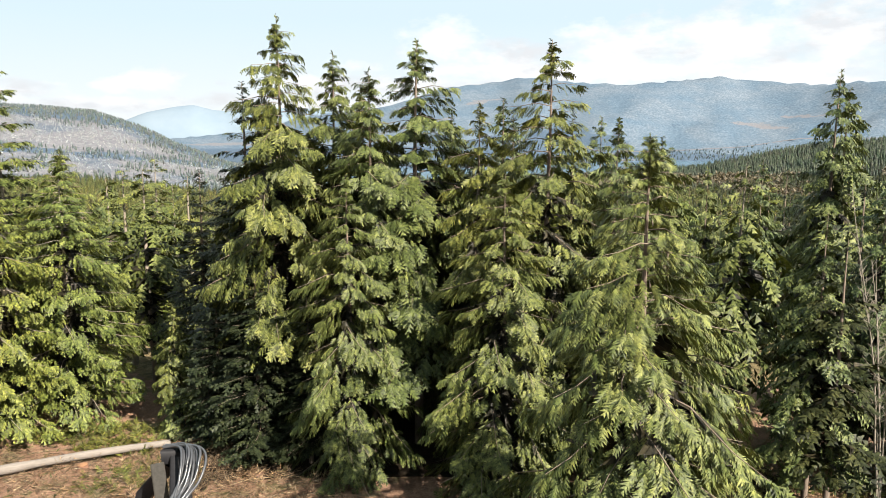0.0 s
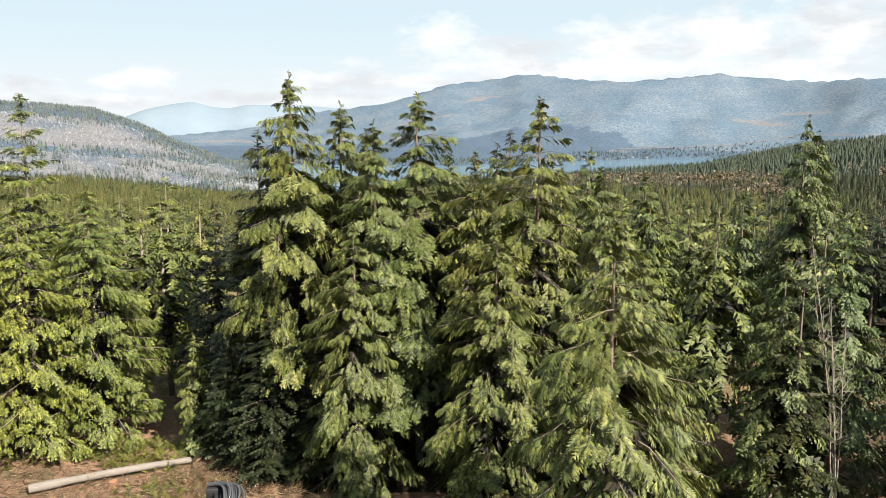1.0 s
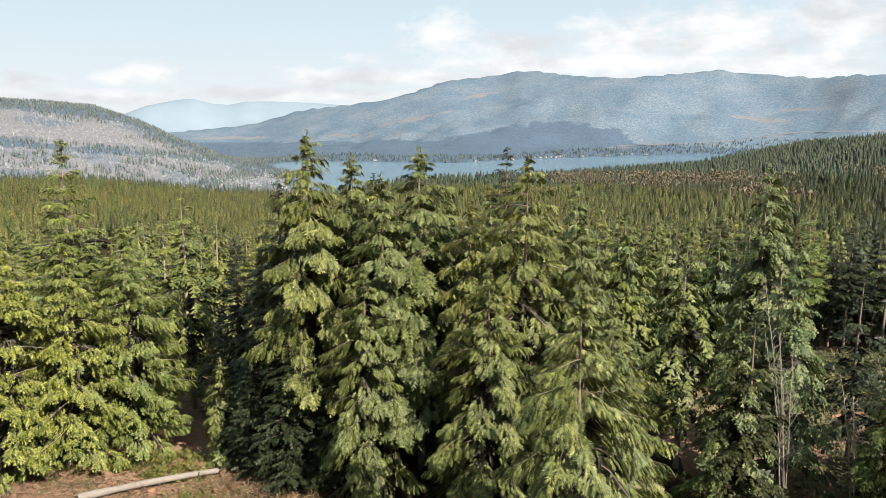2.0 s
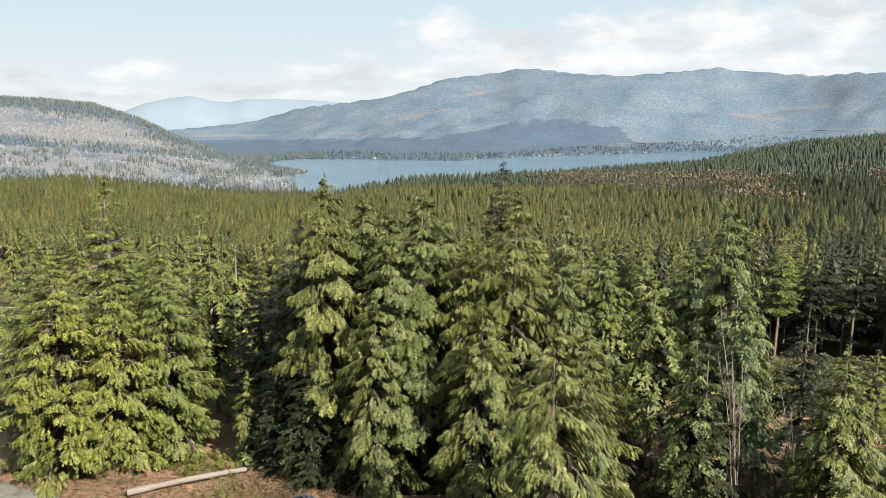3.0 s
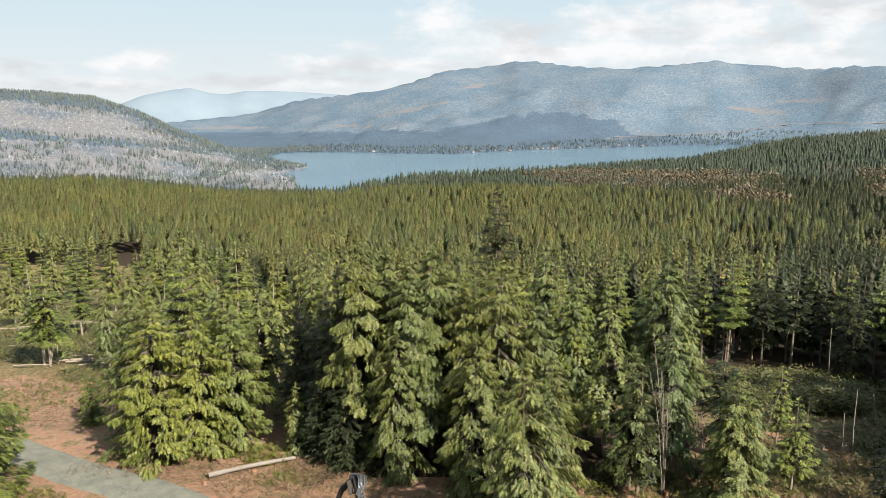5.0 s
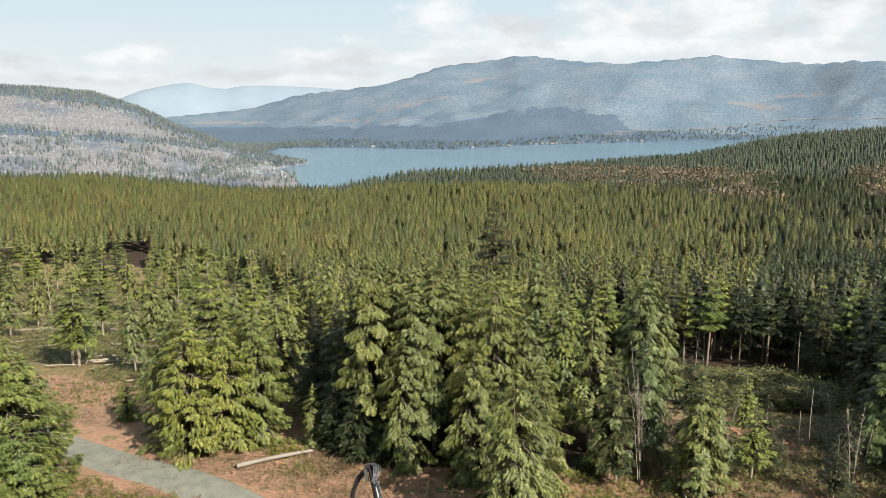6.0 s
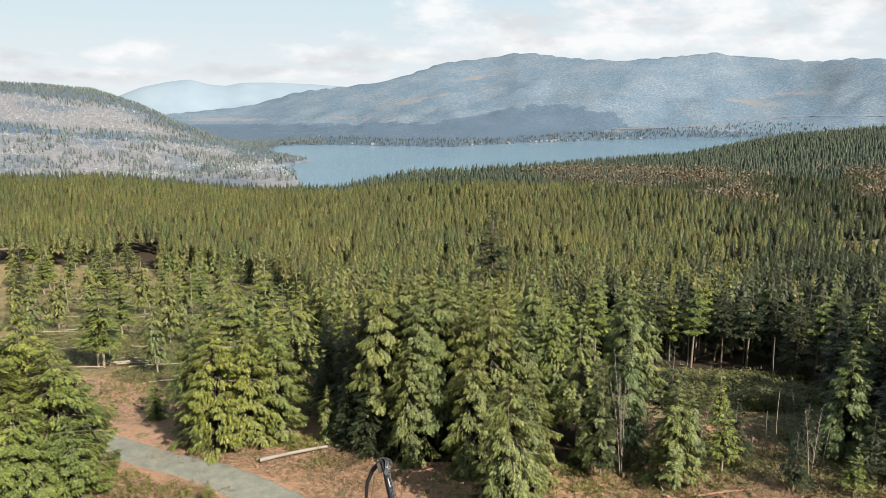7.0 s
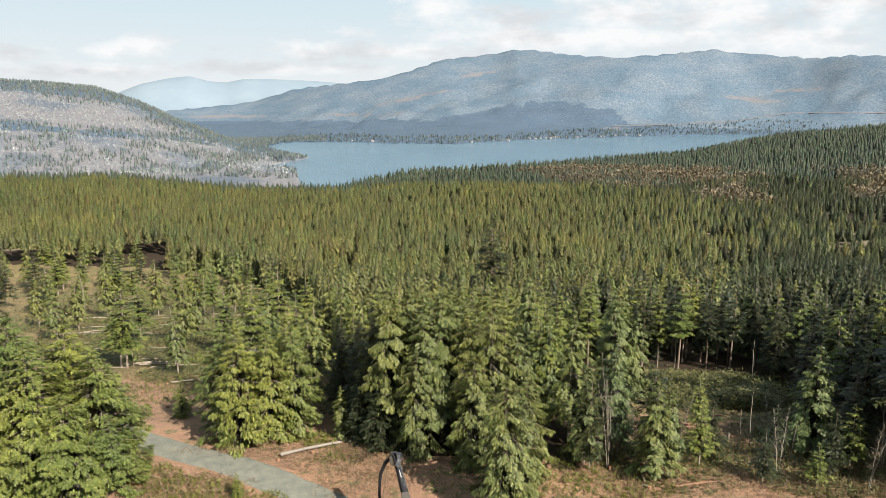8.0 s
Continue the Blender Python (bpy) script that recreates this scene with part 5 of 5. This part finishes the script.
# ---- bare young trees ----
def build_alder(x, y, stems, height, seed, label):
    q = np.random.default_rng(seed)
    ob = thing("alder", label, "tree", x, y, z_at(x, y) - 0.1, group="leafless saplings")
    for k in range(stems):
        a = q.uniform(0, 2 * np.pi)
        h = height * q.uniform(0.75, 1.05)
        t = np.linspace(0, 1, 8)
        lean = q.uniform(0.10, 0.26) * h
        path = np.stack([np.cos(a) * (0.25 + lean * t ** 1.5) + 0.05 * q.normal(size=8), np.sin(a) * (0.25 + lean * t ** 1.5) + 0.05 * q.normal(size=8), t * h], -1)
        part("stem", mesh_of("stem", *tubes(path[None], (0.040 * (1 - t) ** 0.8 + 0.010)[None], 6), ALDER_BARK), ob)
        m = 34
        u = q.uniform(0.3, 0.98, m)
        b = np.stack([np.interp(u, t, path[:, c]) for c in range(3)], -1)
        d = unit(np.stack([q.normal(size=m), q.normal(size=m), q.uniform(0.5, 1.6, m)], -1)) * (q.uniform(0.5, 1.5, m) * (1.15 - u) * 1.6)[:, None]
        tw = np.stack([b, b + d * 0.5 + 0.05 * q.normal(size=(m, 3)), b + d], 1)
        tagged(part("twig", mesh_of("twig", *tubes(tw, np.tile(np.array([[0.018, 0.012, 0.005]]), (m, 1)), 3), ALDER_BARK), ob), kind="stuff")


build_alder(19.0, 29.8, 5, 13.5, 91, "clump of slim leafless alder stems with pale bark")
build_alder(22.3, 29.0, 2, 11.0, 92, "slim leafless alder stems with pale bark")
build_alder(28.5, 34.0, 2, 9.0, 93, "slim leafless alder stems with pale bark")
for x, y, h, sd in ((38.5, 27.5, 9.0, 95), (47.5, 24.5, 9.5, 96), (51.5, 28.5, 10.0, 97), (55.0, 34.0, 9.0, 98), (42.0, 37.0, 8.0, 99), (49.0, 31.0, 7.0, 100)):
    build_alder(x, y, 2, h, sd, "slim leafless alder stems with pale bark")
build_alder(11.5, 205.0, 2, 24.0, 94, "tall grey dead tree above the plantation")


def build_snag(x, y, height, d, tilt, label):
    """A bare dead stem with a broken top and a few short stubs."""
    q = np.random.default_rng(int(abs(x * 19 + y * 23)))
    ob = thing("dead_stem", label, "tree", x, y, z_at(x, y) - 0.1, float(q.uniform(0, 360)), group="dead stems")
    t = np.linspace(0, 1, 7)
    path = np.stack([tilt * t * height + 0.02 * height * np.sin(4 * t), 0.015 * height * np.sin(3 * t + 1), t * height], -1)
    part("trunk", mesh_of("trunk", *tubes(path[None], (d / 2 * (1 - 0.45 * t) * (1 + 0.08 * q.normal(size=7)))[None], 7), ALDER_BARK), ob)
    for k in range(5):
        u = q.uniform(0.35, 0.95)
        b = np.array([np.interp(u, t, path[:, c]) for c in range(3)])
        a = q.uniform(0, 6.28)
        e = b + np.array([math.cos(a), math.sin(a), 0.3]) * q.uniform(0.25, 0.7)
        part("stub", mesh_of("stub", *tubes(np.array([[b, e]]), np.array([[0.025, 0.008]]), 4), ALDER_BARK), ob)


for x, y, h, d, tilt in ((-25.9, 36.6, 3.6, 0.24, 0.0), (-24.9, 38.2, 4.2, 0.20, 0.02)):
    build_snag(x, y, h, d, tilt, "pale bare stem below the fir boughs")
for x, y, h, d, tilt in ((-51.2, 79.5, 12.0, 0.26, 0.0), (-61.5, 130.5, 13.0, 0.26, 0.0), (-60.3, 80.5, 6.5, 0.22, 0.03), (-59.2, 79.6, 7.0, 0.22, -0.02), (42.4, 78.5, 9.0, 0.22, 0.0), (50.2, 62.4, 8.5, 0.14, 0.05),
                         (39.0, 36.5, 7.5, 0.12, 0.04), (36.5, 34.5, 6.0, 0.12, 0.06), (41.5, 30.5, 6.0, 0.12, -0.08), (-99.0, 143.8, 11.0, 0.24, 0.0), (-70.9, 190.0, 12.0, 0.24, 0.0)):
    build_snag(x, y, h, d, tilt, "pale bare stem standing among slash")
build_snag(36.2, 37.2, 1.9, 0.45, 0.35, "leaning broken stump of reddish grey wood in the clearing")


# ---- houses by the lake ----
HOUSE_WALL = plain("painted_house_wall", (0.20, 0.20, 0.20), 0.8)
HOUSE_ROOF = plain("house_roof", (0.09, 0.095, 0.10), 0.8)


def build_house(az, r, w, d, h, turn):
    x, y = HUB[0] + r * math.sin(radians(az)), HUB[1] + r * math.cos(radians(az))
    z = max(z_at(x, y), LAKE + 0.3) - 0.5
    ob = thing("house", "small pale house with a grey pitched roof by the lake", "house", x, y, z, turn, group="houses along the lake shore")
    bx = np.array([(sx * w / 2, sy * d / 2, sz) for sz in (0, h) for sy in (-1, 1) for sx in (-1, 1)])
    bf = np.array([(0, 1, 5, 4), (1, 3, 7, 5), (3, 2, 6, 7), (2, 0, 4, 6)])
    part("wall", mesh_of("wall", bx, bf, HOUSE_WALL), ob)
    o, t = 0.5, h + d * 0.32
    rv = np.array([(-w / 2 - o, -d / 2 - o, h - 0.2), (w / 2 + o, -d / 2 - o, h - 0.2), (w / 2 + o, 0, t), (-w / 2 - o, 0, t), (w / 2 + o, d / 2 + o, h - 0.2), (-w / 2 - o, d / 2 + o, h - 0.2)])
    part("roof", mesh_of("roof", rv, np.array([(0, 1, 2, 3), (3, 2, 4, 5), (0, 3, 5, 0)])[:2], HOUSE_ROOF), ob)


q = np.random.default_rng(15)
for i in range(16):
    build_house(float(q.uniform(-15.5, -11.0)), float(q.uniform(1580, 1680)), float(q.uniform(5, 11)), 5.5, float(q.uniform(2.6, 4.0)), float(q.uniform(-40, 40)))
for i in range(8):
    build_house(float(q.uniform(-13.0, -10.2)), float(q.uniform(1880, 2000)), float(q.uniform(5, 9)), 5.5, 3.2, float(q.uniform(-40, 40)))
for i in range(34):
    a = float(q.choice([q.uniform(2.5, 9), q.uniform(8.5, 13.5), q.uniform(-9, -2), q.uniform(14, 20)], p=[0.4, 0.35, 0.12, 0.13]))
    build_house(a, float(crest(a, SHORE_R)) + float(q.uniform(6, 55)), float(q.uniform(5, 12)), 6.0, float(q.uniform(2.8, 4.2)), float(q.uniform(-30, 30)))


# ---- forestry machine ----
BLACK = plain("black_paint", (0.008, 0.008, 0.009), 0.6)
STEEL = plain("worn_grey_steel", (0.055, 0.053, 0.047), 0.5, 0.3)
RUBBER = plain("black_rubber_hose", (0.035, 0.037, 0.04), 0.3)
CHROME = plain("polished_rod", (0.6, 0.6, 0.6), 0.15, 1.0)
GLASS = plain("tinted_cab_glass", (0.03, 0.035, 0.04), 0.08)
YELLOW = plain("machine_yellow", (0.45, 0.27, 0.03), 0.45)
PALE = plain("pale_decal", (0.22, 0.22, 0.21), 0.5)


def beam(path, wide, tall, ref=(0, 0, 1), chamfer=0.18):
    """A box-section arm along a path, with chamfered edges and closed ends."""
    p = np.asarray(path, float)
    way = unit(np.gradient(p, axis=0))
    side = unit(np.cross(way, np.asarray(ref, float)))
    up = np.cross(side, way)
    c = 1 - chamfer
    sec = np.array([(-c, -1), (c, -1), (1, -c), (1, c), (c, 1), (-c, 1), (-1, c), (-1, -c)])
    w, t = np.broadcast_to(wide, len(p)) / 2, np.broadcast_to(tall, len(p)) / 2
    v = p[:, None] + side[:, None] * (sec[None, :, :1] * w[:, None, None]) + up[:, None] * (sec[None, :, 1:] * t[:, None, None])
    f = [(i * 8 + k, i * 8 + (k + 1) % 8, (i + 1) * 8 + (k + 1) % 8, (i + 1) * 8 + k) for i in range(len(p) - 1) for k in range(8)]
    e = (len(p) - 1) * 8
    for b in (0, e):
        f += [(b, b + 1, b + 2, b + 7), (b + 2, b + 3, b + 6, b + 7), (b + 3, b + 4, b + 5, b + 6)]
    return v.reshape(-1, 3), np.array(f)


def box(x0, x1, y0, y1, z0, z1):
    ym = (y0 + y1) / 2
    return beam([(x0, ym, (z0 + z1) / 2), (x1, ym, (z0 + z1) / 2)], y1 - y0, z1 - z0, chamfer=0.08)


def build_machine():
    m = thing("excavator", "black tracked forestry excavator with a raised boom and hoses", "excavator", 0, 0, 0)
    boom_path = [(-6.15, 16.3, 8.75), (-5.7, 15.0, 8.0), (-5.0, 13.0, 6.55), (-4.45, 11.2, 4.9), (-3.9, 9.3, 2.3)]
    boom = part("boom", mesh_of("boom", *beam(boom_path, (0.42, 0.5, 0.62, 0.7, 0.7), (0.4, 0.55, 0.8, 0.9, 0.6)), BLACK), m, "black boxed steel boom")
    part("decal", mesh_of("decal", *beam([(-5.55, 14.45, 8.06), (-5.32, 13.8, 7.605)], 0.09, 0.012, chamfer=0.02), PALE), boom, "pale plain decal bar")
    part("clamp", mesh_of("clamp", *beam([(-5.62, 14.9, 8.27), (-5.58, 14.78, 8.19)], 0.5, 0.1), STEEL), boom, "grey hose clamp")
    part("plate", mesh_of("plate", *beam([(-4.95, 12.6, 6.72), (-4.7, 11.8, 6.02)], 0.8, 0.1), STEEL), boom, "grey steel cover plate")
    part("bracket", mesh_of("bracket", *beam([(-6.5, 16.25, 8.80), (-5.85, 16.2, 8.85)], 0.32, 0.34), BLACK), m)
    part("cheek_plate", mesh_of("cheek_plate", *beam([(-6.55, 15.95, 8.75), (-6.3, 15.5, 8.0)], 0.3, 0.08), STEEL), m, "worn grey steel cheek plate")
    stick = part("stick", mesh_of("stick", *beam([(-6.35, 16.35, 8.6), (-7.1, 16.55, 7.75), (-7.6, 16.5, 6.5), (-7.75, 16.4, 4.6), (-7.65, 16.3, 2.9)], (0.32, 0.34, 0.31, 0.27, 0.24), (0.42, 0.44, 0.36, 0.30, 0.26), ref=(0, 1, 0)), BLACK), m, "black stick hanging down")
    part("rod", mesh_of("rod", *tubes(np.array([[(-6.9, 16.2, 7.3), (-7.3, 16.15, 4.6)]]), np.array([[0.05, 0.05]]), 8), CHROME), stick, "polished cylinder rod")
    head = part("head", mesh_of("head", *beam([(-7.65, 16.3, 2.95), (-7.62, 16.25, 2.2), (-7.6, 16.2, 0.9)], (0.5, 0.9, 0.8), (0.5, 0.8, 0.7), ref=(0, 1, 0)), BLACK), m, "black processing head")
    for sx in (-1, 1):
        part("arm", mesh_of("arm", *beam([(-7.6 + sx * 0.45, 16.2, 1.9), (-7.6 + sx * 0.75, 16.0, 1.2), (-7.6 + sx * 0.35, 15.85, 0.5)], 0.14, 0.2, ref=(0, 1, 0)), STEEL), head)
    part("cylinder", mesh_of("cylinder", *tubes(np.array([[(-4.1, 10.2, 2.6), (-4.75, 12.2, 5.2)]]), np.array([[0.11, 0.09]]), 10), BLACK), m)
    hq = np.random.default_rng(4)
    for k in range(18):
        t = np.linspace(0, 1, 16)
        wide, high, ahead = hq.uniform(0.12, 0.62), hq.uniform(0.06, 0.3), hq.uniform(-0.1, 0.12)
        p = np.stack([-6.25 + hq.uniform(-0.26, 0.14) + wide * np.sin(np.pi * t ** 0.75) + 0.5 * t,
                      16.2 - 1.35 * t ** 1.25 + ahead * np.sin(np.pi * t),
                      9.05 + high * np.sin(np.pi * np.clip(t * 1.4, 0, 1)) - 0.74 * t ** 1.4 + 0.03 * np.sin(7 * t + k)], -1)
        part("hose", mesh_of("hose", *tubes(p[None], np.full((1, 16), 0.031), 6), RUBBER), m)
    for k in range(4):
        p = np.array([(-5.75 + 0.1 * k, 14.85, 8.33), (-5.15 + 0.1 * k, 13.1, 7.06), (-4.6 + 0.1 * k, 11.4, 5.4), (-4.1 + 0.1 * k, 9.8, 3.2)])
        part("pipe", mesh_of("pipe", *tubes(p[None], np.full((1, 4), 0.024), 6), CHROME if k == 3 else RUBBER), m)
    part("body", mesh_of("body", *box(-5.2, -2.4, 5.4, 9.4, 1.15, 2.5), YELLOW), m, "yellow engine housing")
    part("counterweight", mesh_of("counterweight", *box(-5.2, -2.4, 4.6, 5.36, 1.15, 2.3), BLACK), m)
    cab = part("cab", mesh_of("cab", *box(-5.2, -4.2, 8.0, 9.9, 2.52, 3.9), BLACK), m, "black operator cab")
    part("window", mesh_of("window", *box(-5.05, -4.35, 9.91, 9.93, 2.75, 3.7), GLASS), cab, "dark tinted glass")
    part("undercarriage", mesh_of("undercarriage", *box(-4.9, -2.7, 6.2, 8.6, 0.5, 1.13), BLACK), m)
    for x0 in (-5.5, -2.8):
        path = np.array([(x0 + 0.35, 5.2, 0.42), (x0 + 0.35, 9.6, 0.42)])
        part("track", mesh_of("track", *beam(path, 0.7, 0.84, chamfer=0.35), STEEL), m, "worn steel track")


build_machine()


# ---- cleared strip on the far slope ----
def build_strip():
    az = np.linspace(13.0, 32.0, 60)
    want = np.interp(az, [13.0, 17.5, 21.6, 25.1, 32.0], [-2.48, -2.30, -1.99, -1.38, -1.28])
    reach = np.arange(2700, 4200, 4.0)
    up, lo = [], []
    for a, e in zip(np.radians(az), want):
        px, py = HUB[0] + reach * math.sin(a), HUB[1] + reach * math.cos(a)
        seen = np.degrees(np.arctan2(land(px, py) - HUB_Z, reach))
        for out, d in ((lo, -0.03), (up, 0.03)):
            i = int(np.argmax(seen >= e + d))
            out.append((float(px[i]), float(py[i]), z_at(px[i], py[i]) + 1.0))
    v = np.array(lo + up)
    f = np.array([(i, i + 1, 61 + i, 60 + i) for i in range(59)])
    tagged(new("power_line_clearing", mesh_of("power_line_clearing", v, f, STRIP)), "pale cleared strip crossing the lower mountain", "clearing", kind="structure")


build_strip()
